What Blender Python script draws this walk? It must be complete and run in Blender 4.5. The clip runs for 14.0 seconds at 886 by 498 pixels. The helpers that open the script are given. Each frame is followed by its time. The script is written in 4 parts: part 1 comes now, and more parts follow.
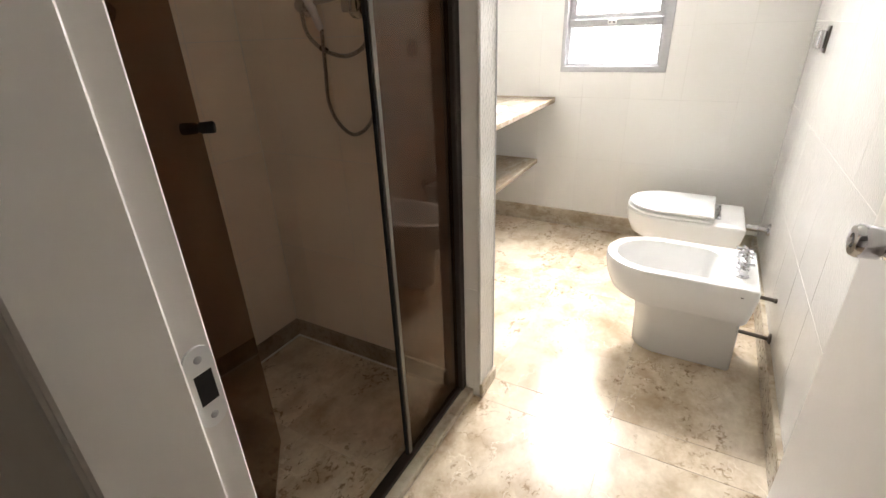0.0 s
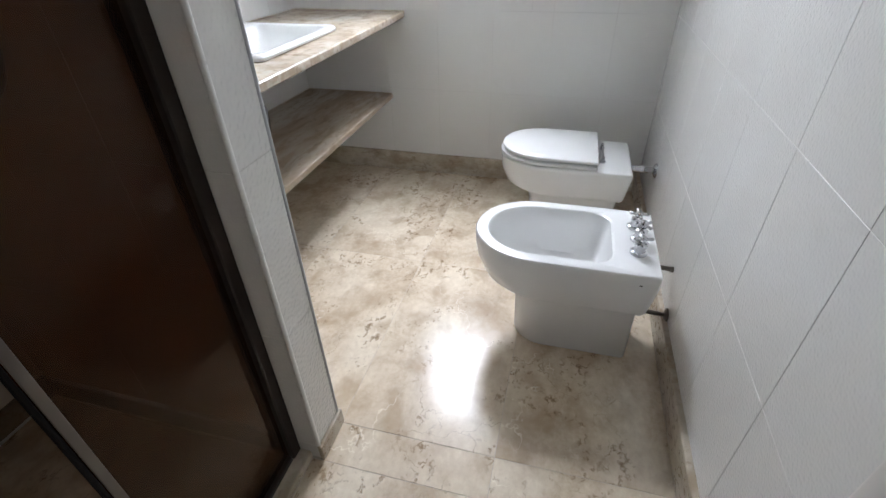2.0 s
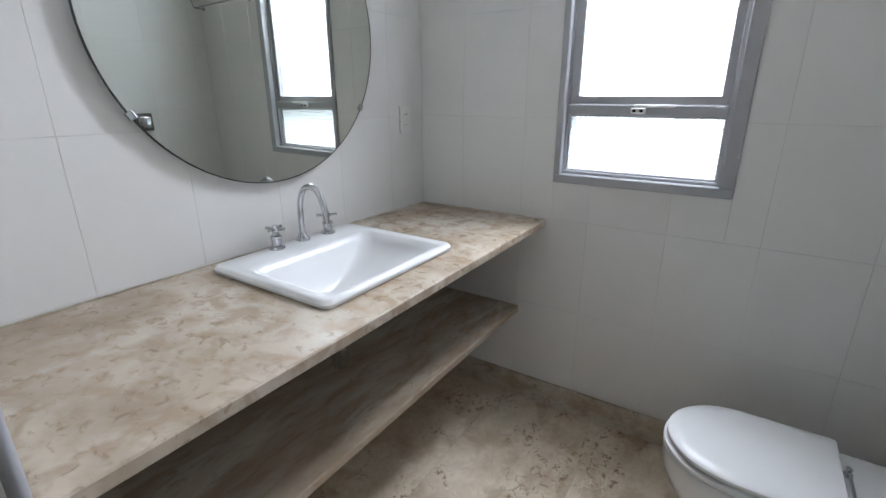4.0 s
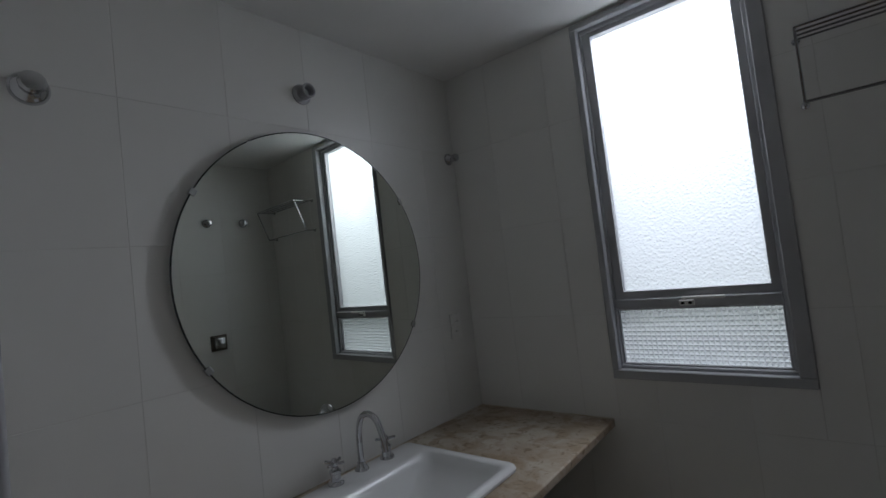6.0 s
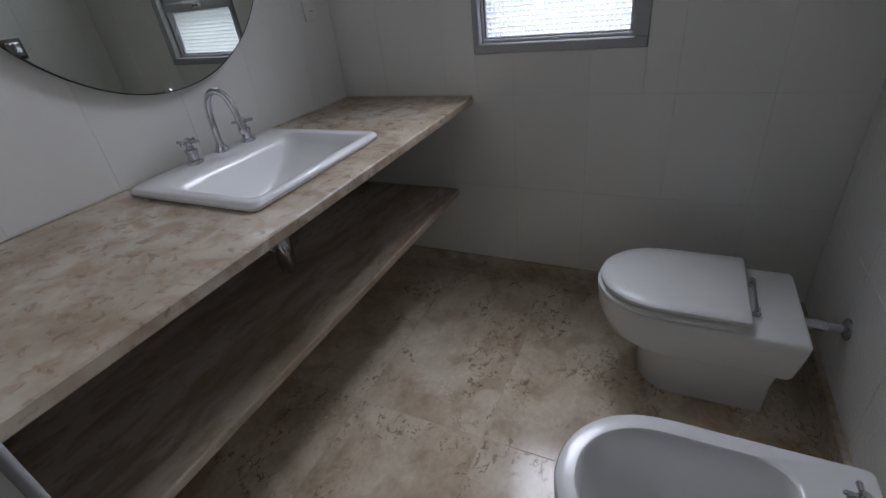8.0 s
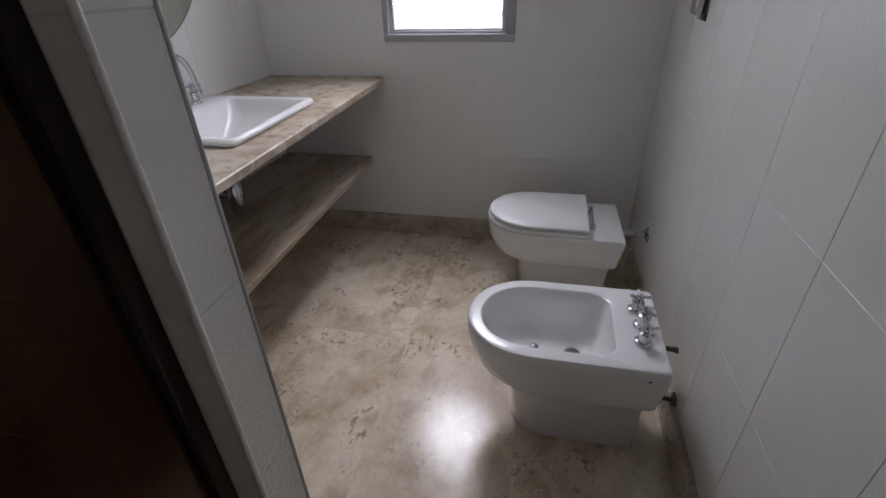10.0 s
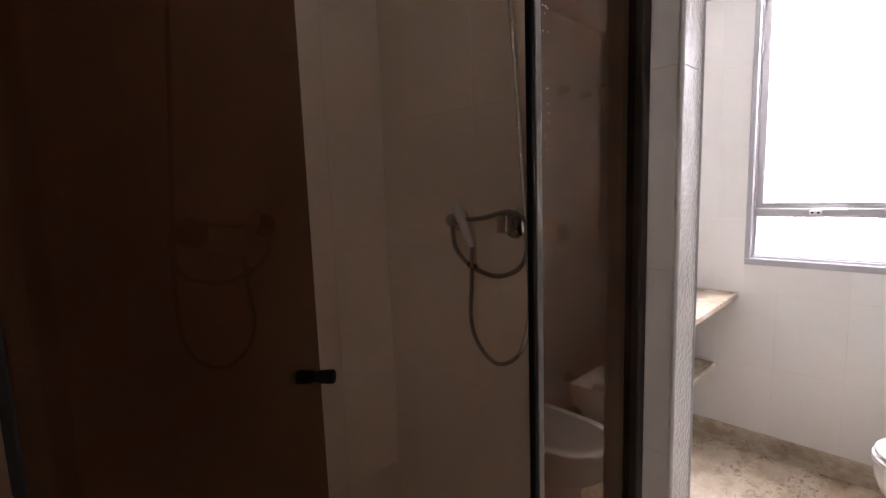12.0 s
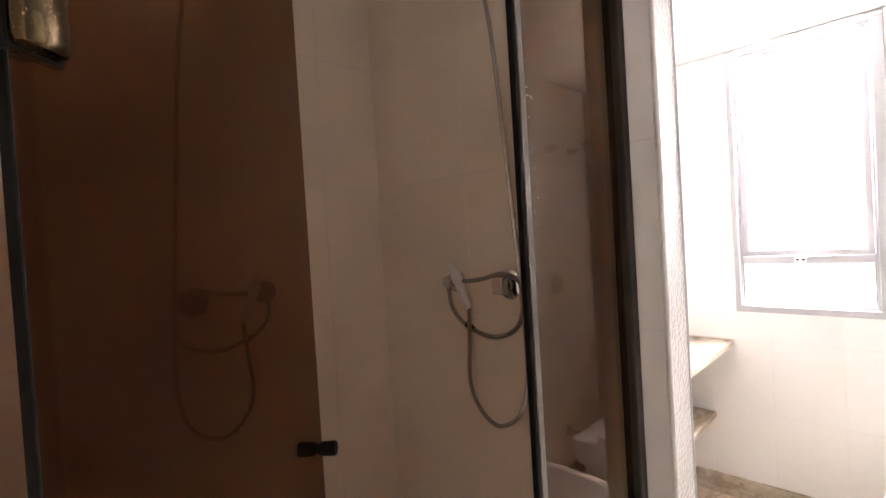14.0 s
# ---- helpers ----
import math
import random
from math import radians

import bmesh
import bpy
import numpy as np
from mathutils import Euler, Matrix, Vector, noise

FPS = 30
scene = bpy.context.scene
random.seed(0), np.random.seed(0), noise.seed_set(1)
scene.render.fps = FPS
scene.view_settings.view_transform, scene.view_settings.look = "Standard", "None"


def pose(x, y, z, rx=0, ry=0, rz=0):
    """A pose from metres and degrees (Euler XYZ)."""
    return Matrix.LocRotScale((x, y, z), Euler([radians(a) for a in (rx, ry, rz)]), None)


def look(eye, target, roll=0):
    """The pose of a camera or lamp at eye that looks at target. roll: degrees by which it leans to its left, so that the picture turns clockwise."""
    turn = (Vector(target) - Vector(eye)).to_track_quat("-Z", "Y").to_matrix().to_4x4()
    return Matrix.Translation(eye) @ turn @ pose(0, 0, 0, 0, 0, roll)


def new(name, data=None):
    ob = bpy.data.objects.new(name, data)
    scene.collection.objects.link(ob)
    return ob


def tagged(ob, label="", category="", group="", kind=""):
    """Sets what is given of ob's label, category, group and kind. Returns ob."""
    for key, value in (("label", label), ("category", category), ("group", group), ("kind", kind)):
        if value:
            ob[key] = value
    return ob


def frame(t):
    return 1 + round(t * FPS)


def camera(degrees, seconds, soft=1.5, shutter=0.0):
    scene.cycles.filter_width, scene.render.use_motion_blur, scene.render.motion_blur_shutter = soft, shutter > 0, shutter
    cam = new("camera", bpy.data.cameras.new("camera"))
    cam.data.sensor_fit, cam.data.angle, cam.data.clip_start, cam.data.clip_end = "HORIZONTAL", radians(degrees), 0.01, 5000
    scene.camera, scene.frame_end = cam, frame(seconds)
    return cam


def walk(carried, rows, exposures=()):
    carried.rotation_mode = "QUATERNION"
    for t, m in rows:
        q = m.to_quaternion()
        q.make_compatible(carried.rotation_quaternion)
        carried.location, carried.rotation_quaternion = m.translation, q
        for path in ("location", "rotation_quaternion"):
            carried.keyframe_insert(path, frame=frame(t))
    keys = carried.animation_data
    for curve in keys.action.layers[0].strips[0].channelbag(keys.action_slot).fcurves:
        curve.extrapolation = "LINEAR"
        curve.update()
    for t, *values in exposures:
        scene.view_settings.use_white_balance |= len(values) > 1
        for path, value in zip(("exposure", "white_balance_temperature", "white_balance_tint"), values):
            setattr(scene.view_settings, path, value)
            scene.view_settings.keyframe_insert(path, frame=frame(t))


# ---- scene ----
cam = camera(87.4, 14.0)
PATH = [
    (0, (0.249, -0.049, 1.327), (-0.654, 1.518, 0.472), -2.3),
    (0.2, (0.224, -0.018, 1.318), (-0.579, 1.551, 0.374), -2.5),
    (0.5, (0.202, 0.047, 1.292), (-0.518, 1.573, 0.219), -2.9),
    (1, (0.234, 0.204, 1.269), (-0.419, 1.707, 0.122), -4.0),
    (1.5, (0.235, 0.358, 1.268), (-0.309, 1.907, 0.126), -3.1),
    (2, (0.2, 0.616, 1.26), (-0.236, 2.191, 0.107), -1.4),
    (2.2, (0.189, 0.706, 1.269), (-0.229, 2.276, 0.101), -1.3),
    (2.5, (0.171, 0.83, 1.267), (-0.252, 2.393, 0.094), 2.5),
    (3, (0.151, 1.071, 1.301), (-0.504, 2.637, 0.244), 4.3),
    (3.5, (0.074, 1.218, 1.344), (-0.805, 2.77, 0.44), 1.9),
    (4, (0.006, 1.318, 1.391), (-1.037, 2.902, 0.757), -0.2),
    (4.2, (-0.014, 1.325, 1.408), (-1.123, 2.899, 0.868), -1.8),
    (6.3, (0.031, 1.319, 1.55), (-1.22, 2.875, 1.66), -6.6),
    (6.5, (-0.006, 1.311, 1.519), (-1.206, 2.911, 1.467), -5.2),
    (7, (0.03, 1.332, 1.453), (-1.105, 2.927, 1.045), -4.0),
    (7.5, (0.041, 1.329, 1.384), (-0.943, 2.891, 0.616), -4.8),
    (8, (0.083, 1.314, 1.337), (-0.735, 2.83, 0.32), -7.1),
    (8.2, (0.107, 1.304, 1.333), (-0.618, 2.824, 0.254), -7.7),
    (10.3, (0.142, 0.637, 1.349), (-0.234, 2.31, 0.32), -1.7),
    (10.5, (0.112, 0.528, 1.34), (-0.423, 2.142, 0.286), 0.3),
    (11, (0.085, 0.296, 1.386), (-1.02, 1.648, 0.411), -0.6),
    (11.5, (0.001, 0.235, 1.424), (-1.355, 1.603, 0.885), -2.2),
    (12, (-0.005, 0.229, 1.5), (-1.429, 1.611, 1.253), -2.0),
    (12.5, (0.006, 0.222, 1.545), (-1.452, 1.591, 1.498), -2.6),
    (13, (-0.002, 0.216, 1.589), (-1.46, 1.573, 1.77), -4.3),
    (13.5, (0.0, 0.209, 1.615), (-1.443, 1.56, 1.916), -4.7),
    (14, (0.015, 0.202, 1.544), (-1.395, 1.619, 1.503), -3.5),
]

EXPOSURES = [(0.0, 1.03, 6850, 15), (0.5, 0.61, 6480, 15), (1.0, 0.33, 6050, 14), (1.5, 0.13, 5950, 13), (2.0, -0.02, 5850, 13), (3.0, -0.42, 5750, 13), (4.0, -0.77, 5800, 13), (6.3, -3.16, 5900, 13), (6.5, -3.16, 5900, 13), (7.0, -3.04, 5750, 14), (7.5, -2.58, 5800, 16), (8.2, -1.77, 5850, 17), (10.5, -1.20, 6100, 21), (11.5, -0.34, 6350, 23), (12.0, 0.31, 6550, 27), (12.5, 0.78, 6700, 28), (13.5, 1.38, 6850, 25), (14.0, 1.42, 6800, 25)]
DAY_POWER, SKY_GLOW = 85.0, 7.0
LEAF_X, LEAF_Y = 0.528, 0.950
walk(cam, [(t, look(eye, target, roll)) for t, eye, target, roll in PATH], EXPOSURES)

# ---- world and light ----
world = bpy.data.worlds.new("sky")
scene.world = world
world.use_nodes = True
wn = world.node_tree
sky = wn.nodes.new("ShaderNodeTexSky")
sky.sky_type, sky.sun_disc = "NISHITA", False
sky.sun_elevation, sky.sun_rotation = radians(48), radians(200)
wn.links.new(sky.outputs[0], wn.nodes["Background"].inputs[0])
wn.nodes["Background"].inputs[1].default_value = 0.12

sun = new("sun", bpy.data.lights.new("sun", "SUN"))
sun.data.energy, sun.data.angle, sun.data.color = 0.8, radians(12), (1.0, 0.97, 0.92)
sun.matrix_world = look((4, -6, 9), (0, 3, 0))

# daylight of the open sky in front of the window
day = new("window_daylight", bpy.data.lights.new("window_daylight", "AREA"))
day.data.shape, day.data.size, day.data.size_y = "RECTANGLE", 0.66, 0.50
day.data.energy, day.data.color = DAY_POWER, (0.97, 0.985, 1.0)
day.matrix_world = look((-0.345, 3.56, 2.36), (-0.335, 3.12, 1.34))


# ---- materials ----
def material(name):
    m = bpy.data.materials.new(name)
    m.use_nodes = True
    return m, m.node_tree, m.node_tree.nodes["Principled BSDF"]


def node(nt, kind, **values):
    n = nt.nodes.new(kind)
    for k, v in values.items():
        n.inputs[k].default_value = v
    return n


def ramp(nt, source, stops):
    r = nt.nodes.new("ShaderNodeValToRGB")
    e = r.color_ramp.elements
    while len(e) < len(stops):
        e.new(0.5)
    for el, (pos, col) in zip(e, stops):
        el.position, el.color = pos, (*col, 1) if len(col) == 3 else col
    nt.links.new(source, r.inputs[0])
    return r.outputs[0]


def mix(nt, fac, a, b, blend="MIX"):
    m = nt.nodes.new("ShaderNodeMix")
    m.data_type, m.blend_type = "RGBA", blend
    for sock, v in ((m.inputs[0], fac), (m.inputs[6], a), (m.inputs[7], b)):
        if isinstance(v, bpy.types.NodeSocket):
            nt.links.new(v, sock)
        else:
            sock.default_value = v if not isinstance(v, tuple) else (*v, 1)
    return m.outputs[2]


def bump(nt, bsdf, height, strength, distance):
    b = node(nt, "ShaderNodeBump", Strength=strength, Distance=distance)
    nt.links.new(height, b.inputs["Height"])
    nt.links.new(b.outputs[0], bsdf.inputs["Normal"])
    return b


def world_position(nt, scale=(1, 1, 1), per_object=0.0):
    g = nt.nodes.new("ShaderNodeNewGeometry")
    mp = node(nt, "ShaderNodeMapping", Scale=scale)
    nt.links.new(g.outputs["Position"], mp.inputs["Vector"])
    if per_object:
        info = nt.nodes.new("ShaderNodeObjectInfo")
        mul = nt.nodes.new("ShaderNodeMath")
        mul.operation = "MULTIPLY"
        mul.inputs[1].default_value = per_object
        nt.links.new(info.outputs["Random"], mul.inputs[0])
        comb = nt.nodes.new("ShaderNodeCombineXYZ")
        for i in range(3):
            nt.links.new(mul.outputs[0], comb.inputs[i])
        nt.links.new(comb.outputs[0], mp.inputs["Location"])
    return mp.outputs[0]


def noise_tex(nt, vec, scale, detail=4.0, rough=0.55, distortion=0.0):
    n = node(nt, "ShaderNodeTexNoise", Scale=scale, Detail=detail, Roughness=rough, Distortion=distortion)
    nt.links.new(vec, n.inputs["Vector"])
    return n.outputs["Fac"]


def make_plain(name, col, rough=0.4, metal=0.0, grain=60.0, vary=0.06, relief=0.0004, patches=3.0, spec=0.5):
    m, nt, b = material(name)
    v = world_position(nt)
    n1, n2 = noise_tex(nt, v, grain), noise_tex(nt, v, patches, 3)
    lo, hi = tuple(c * (1 - vary) for c in col), tuple(min(1, c * (1 + vary)) for c in col)
    base = ramp(nt, n2, [(0.3, lo), (0.7, hi)])
    nt.links.new(base, b.inputs["Base Color"])
    r = ramp(nt, n1, [(0.3, (max(0.02, rough - 0.05),) * 3), (0.7, (rough + 0.05,) * 3)])
    nt.links.new(r, b.inputs["Roughness"])
    b.inputs["Metallic"].default_value = metal
    b.inputs["Specular IOR Level"].default_value = spec
    if relief:
        bump(nt, b, n1, 0.4, relief)
    return m


def make_stone(name, rough, dull=1.0, per_object=7.0, stretch=(1, 1, 1), marks=0.95, veins_on=0.75, blotch=0.65, speck=0.22, patch=9.0, relief=0.2, warm=0.96, detail=6, mark_scale=19.0, sheen=1.0, warp_detail=4.0):
    """Polished cream travertine: clouds, brown blotches, wandering veins and clusters of dark fossil marks."""
    m, nt, b = material(name)
    v = world_position(nt, stretch, per_object)
    cloud = noise_tex(nt, v, 4.2, detail, 0.60, 0.4)
    fine = noise_tex(nt, v, 46.0, 5, 0.65, 0.3)
    base = ramp(nt, cloud, [(0.28, (0.33, 0.245, 0.17)), (0.43, (0.52, 0.43, 0.335)), (0.56, (0.64, 0.56, 0.465)), (0.75, (0.73, 0.665, 0.58))])
    base = mix(nt, speck, base, ramp(nt, fine, [(0.3, (0.42, 0.335, 0.25)), (0.7, (0.76, 0.70, 0.61))]))
    spots = ramp(nt, noise_tex(nt, v, patch, 3, 0.5, 0.35), [(0.50, (0, 0, 0)), (0.66, (blotch, blotch, blotch))])
    base = mix(nt, spots, base, (0.33, 0.235, 0.15))
    # domain warped for the veins and marks
    warp = node(nt, "ShaderNodeTexNoise", Scale=6.0, Detail=warp_detail, Roughness=0.6)
    nt.links.new(v, warp.inputs["Vector"])
    add = nt.nodes.new("ShaderNodeVectorMath")
    add.operation = "MULTIPLY_ADD"
    add.inputs[1].default_value = (0.30, 0.30, 0.30)
    nt.links.new(warp.outputs["Color"], add.inputs[0])
    nt.links.new(v, add.inputs[2])
    lines = []
    for scale, width, mask_scale, lo, hi, amount in ((3.6, 0.012, 2.6, 0.50, 0.60, veins_on), (mark_scale, 0.15, 4.5, 0.50, 0.58, marks), (3.1, 0.010, 3.1, 0.53, 0.62, veins_on)):
        vor = node(nt, "ShaderNodeTexVoronoi", Scale=scale)
        vor.feature = "DISTANCE_TO_EDGE"
        nt.links.new(add.outputs[0], vor.inputs["Vector"])
        line = ramp(nt, vor.outputs["Distance"], [(0.0, (1, 1, 1)), (width, (0, 0, 0))])
        where = ramp(nt, noise_tex(nt, v, mask_scale, 4, 0.6, 0.6), [(lo, (0, 0, 0)), (hi, (amount, amount, amount))])
        lines.append(mix(nt, 1.0, line, where, "MULTIPLY"))
    base = mix(nt, lines[0], base, (0.30, 0.22, 0.15))
    broken = mix(nt, 1.0, lines[1], ramp(nt, noise_tex(nt, v, mark_scale * 1.6, 3), [(0.50, (0, 0, 0)), (0.57, (1, 1, 1))]), "MULTIPLY")
    base = mix(nt, broken, base, (0.22, 0.15, 0.09))
    base = mix(nt, lines[2], base, (0.80, 0.75, 0.67))
    if dull != 1.0:
        base = mix(nt, 1.0, base, (dull * 0.975, dull * (1 + warm) / 2 * 1.015, dull * warm), "MULTIPLY")
    nt.links.new(base, b.inputs["Base Color"])
    r = ramp(nt, fine, [(0.3, (rough * (1 - 0.25 * sheen),) * 3), (0.75, (rough * (1 + 0.35 * sheen),) * 3)])
    nt.links.new(r, b.inputs["Roughness"])
    hgt = mix(nt, 1.0, ramp(nt, cloud, [(0.2, (0.4, 0.4, 0.4)), (0.8, (0.6, 0.6, 0.6))]), mix(nt, 1.0, broken, (0.4, 0.4, 0.4), "MULTIPLY"), "SUBTRACT")
    b.inputs["Specular IOR Level"].default_value = 0.30
    if relief:
        bump(nt, b, hgt, relief, 0.0012)
    return m


def make_counter(name, stretch=(0.95, 1.05, 1.0), fleck=0.62):
    """Honed tan travertine with soft brown and pale patches and small dark pits."""
    m, nt, b = material(name)
    v = world_position(nt, stretch, 2.0)
    base = ramp(nt, noise_tex(nt, v, 3.2, 5, 0.6, 0.4), [(0.28, (0.30, 0.225, 0.155)), (0.45, (0.43, 0.355, 0.27)), (0.58, (0.53, 0.46, 0.37)), (0.75, (0.62, 0.555, 0.465))])
    brown = ramp(nt, noise_tex(nt, v, 13.0, 3, 0.55, 0.5), [(0.48, (0, 0, 0)), (0.63, (0.58, 0.58, 0.58))])
    base = mix(nt, brown, base, (0.30, 0.215, 0.135))
    flecks = ramp(nt, noise_tex(nt, v, 31.0, 3, 0.6, 0.8), [(0.56, (0, 0, 0)), (0.67, (fleck, fleck, fleck))])
    base = mix(nt, flecks, base, (0.21, 0.15, 0.09))
    pale = ramp(nt, noise_tex(nt, v, 8.0, 4, 0.6, 0.6), [(0.58, (0, 0, 0)), (0.72, (0.5, 0.5, 0.5))])
    base = mix(nt, pale, base, (0.58, 0.52, 0.44))
    nt.links.new(base, b.inputs["Base Color"])
    b.inputs["Roughness"].default_value = 0.26
    b.inputs["Specular IOR Level"].default_value = 0.4
    return m


def make_tile(name, cast=(1.0, 1.0, 1.0), grain=165.0, relief=0.0013, gloss=1.0):
    """Glazed ceramic with a pebbly, slightly wavy glaze."""
    m, nt, b = material(name)
    v = world_position(nt, per_object=3.0)
    info = nt.nodes.new("ShaderNodeObjectInfo")
    base = ramp(nt, info.outputs["Random"], [(0.0, (0.735, 0.722, 0.690)), (1.0, (0.758, 0.748, 0.718))])
    base = mix(nt, 0.35, base, ramp(nt, noise_tex(nt, v, 2.2, 4), [(0.3, (0.705, 0.690, 0.655)), (0.7, (0.775, 0.768, 0.742))]))
    base = mix(nt, 1.0, base, cast, "MULTIPLY")
    nt.links.new(base, b.inputs["Base Color"])
    r = ramp(nt, noise_tex(nt, v, 9.0, 3), [(0.3, (0.075 * gloss,) * 3), (0.7, (0.16 * gloss,) * 3)])
    waves = noise_tex(nt, v, grain, 0, 0.5)
    slow = noise_tex(nt, v, 11.0, 2)
    # the pebbly relief is in the clear glaze over a flat body
    b.inputs["Specular IOR Level"].default_value = 0.0
    b.inputs["Coat Weight"].default_value = 1.0
    nt.links.new(r, b.inputs["Coat Roughness"])
    bm_node = node(nt, "ShaderNodeBump", Strength=1.0, Distance=relief)
    nt.links.new(mix(nt, 0.15, waves, slow), bm_node.inputs["Height"])
    nt.links.new(bm_node.outputs[0], b.inputs["Coat Normal"])
    return m


def make_window_glass(name, grid):
    m, nt, b = material(name)
    b.inputs["Base Color"].default_value = (0.96, 0.98, 0.97, 1)
    b.inputs["Roughness"].default_value = 0.12
    b.inputs["Transmission Weight"].default_value = 1.0
    b.inputs["IOR"].default_value = 1.45
    if grid:
        g = nt.nodes.new("ShaderNodeNewGeometry")
        sep = nt.nodes.new("ShaderNodeSeparateXYZ")
        nt.links.new(g.outputs["Position"], sep.inputs[0])
        ways = []
        for i in (0, 2):
            mul = nt.nodes.new("ShaderNodeMath")
            mul.operation, mul.inputs[1].default_value = "MULTIPLY", math.pi / 0.0175
            sn = nt.nodes.new("ShaderNodeMath")
            sn.operation = "SINE"
            nt.links.new(sep.outputs[i], mul.inputs[0])
            nt.links.new(mul.outputs[0], sn.inputs[0])
            ab = nt.nodes.new("ShaderNodeMath")
            ab.operation = "ABSOLUTE"
            nt.links.new(sn.outputs[0], ab.inputs[0])
            ways.append(ab.outputs[0])
        top = nt.nodes.new("ShaderNodeMath")
        top.operation = "MINIMUM"
        nt.links.new(ways[0], top.inputs[0])
        nt.links.new(ways[1], top.inputs[1])
        bump(nt, b, top.outputs[0], 1.0, 0.006)
    else:
        v = world_position(nt)
        vor = node(nt, "ShaderNodeTexVoronoi", Scale=115.0)
        vor.feature = "SMOOTH_F1"
        nt.links.new(v, vor.inputs["Vector"])
        bump(nt, b, vor.outputs["Distance"], 1.0, 0.0032)
    # the patterned face scatters part of the light that comes through
    scatter = nt.nodes.new("ShaderNodeBsdfTranslucent")
    scatter.inputs[0].default_value = (0.93, 0.95, 0.95, 1)
    nt.links.new(b.inputs["Normal"].links[0].from_socket, scatter.inputs["Normal"])
    both = node(nt, "ShaderNodeMixShader", Fac=0.4)
    nt.links.new(b.outputs[0], both.inputs[1])
    nt.links.new(scatter.outputs[0], both.inputs[2])
    nt.links.new(both.outputs[0], nt.nodes["Material Output"].inputs[0])
    return m


def make_smoked_glass(name, tint, film):
    """Bronze-tinted glass with a thin brown film of lime and soap."""
    m, nt, b = material(name)
    nt.nodes.remove(b)
    tr = nt.nodes.new("ShaderNodeBsdfTransparent")
    tr.inputs[0].default_value = (*tint, 1)
    df = nt.nodes.new("ShaderNodeBsdfDiffuse")
    v = world_position(nt)
    col = ramp(nt, noise_tex(nt, v, 5.0, 4), [(0.3, tuple(c * 0.85 for c in film)), (0.7, tuple(c * 1.15 for c in film))])
    nt.links.new(col, df.inputs[0])
    body = node(nt, "ShaderNodeMixShader", Fac=0.13)
    nt.links.new(tr.outputs[0], body.inputs[1])
    nt.links.new(df.outputs[0], body.inputs[2])
    gl = node(nt, "ShaderNodeBsdfGlossy", Roughness=0.02)
    gl.inputs[0].default_value = (0.95, 0.86, 0.71, 1)
    # gloss rises with the fifth power towards grazing, alike on both faces
    facing = node(nt, "ShaderNodeLayerWeight", Blend=0.5)
    power = nt.nodes.new("ShaderNodeMath")
    power.operation, power.inputs[1].default_value = "POWER", 4.6
    nt.links.new(facing.outputs["Facing"], power.inputs[0])
    gain = nt.nodes.new("ShaderNodeMath")
    gain.operation, gain.inputs[1].default_value, gain.inputs[2].default_value = "MULTIPLY_ADD", 0.82, 0.010
    nt.links.new(power.outputs[0], gain.inputs[0])
    sh = nt.nodes.new("ShaderNodeMixShader")
    nt.links.new(gain.outputs[0], sh.inputs[0])
    nt.links.new(body.outputs[0], sh.inputs[1])
    nt.links.new(gl.outputs[0], sh.inputs[2])
    nt.links.new(sh.outputs[0], nt.nodes["Material Output"].inputs[0])
    return m


def make_backdrop(name):
    m, nt, b = material(name)
    nt.nodes.remove(b)
    g = nt.nodes.new("ShaderNodeNewGeometry")
    sep = nt.nodes.new("ShaderNodeSeparateXYZ")
    nt.links.new(g.outputs["Position"], sep.inputs[0])
    n = node(nt, "ShaderNodeTexNoise", Scale=0.12, Detail=6.0)
    nt.links.new(g.outputs["Position"], n.inputs["Vector"])
    jag = nt.nodes.new("ShaderNodeMath")
    jag.operation, jag.inputs[1].default_value = "MULTIPLY_ADD", 14.0
    nt.links.new(n.outputs["Fac"], jag.inputs[0])
    nt.links.new(sep.outputs[2], jag.inputs[2])
    mr = node(nt, "ShaderNodeMapRange")
    mr.inputs["From Min"].default_value, mr.inputs["From Max"].default_value = -8.0, 14.0
    nt.links.new(jag.outputs[0], mr.inputs["Value"])
    col = ramp(nt, mr.outputs[0], [(0.25, (0.80, 0.85, 0.72)), (0.55, (0.88, 0.91, 0.88)), (0.72, (0.92, 0.96, 1.0))])
    em = nt.nodes.new("ShaderNodeEmission")
    em.inputs[1].default_value = SKY_GLOW
    nt.links.new(col, em.inputs[0])
    nt.links.new(em.outputs[0], nt.nodes["Material Output"].inputs[0])
    return m


TILE = make_tile("glazed_tile")
PEBBLY_TILE = make_tile("pebbly_glazed_tile", grain=100.0, relief=0.0044, gloss=0.2)
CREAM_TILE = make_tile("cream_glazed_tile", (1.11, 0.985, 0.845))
GROUT = make_plain("grout", (0.665, 0.65, 0.615), 0.85, grain=220, vary=0.14, relief=0.0006)
FLOOR_GROUT = make_plain("floor_grout", (0.52, 0.45, 0.37), 0.7, grain=200, vary=0.15)
FLOOR_STONE = make_stone("floor_travertine", 0.19, 1.10, warm=0.90, blotch=0.54, patch=7.0, marks=0.97, speck=0.30, mark_scale=21.0, stretch=(1.15, 0.9, 1))
COUNTER_STONE = make_counter("counter_travertine")
SHELF_STONE = make_counter("shelf_travertine", (1.5, 0.42, 1.0), 0.40)
SKIRT_STONE = make_stone("skirting_travertine", 0.30, 0.86, per_object=4.0, stretch=(0.8, 0.8, 1.4), marks=0.5)
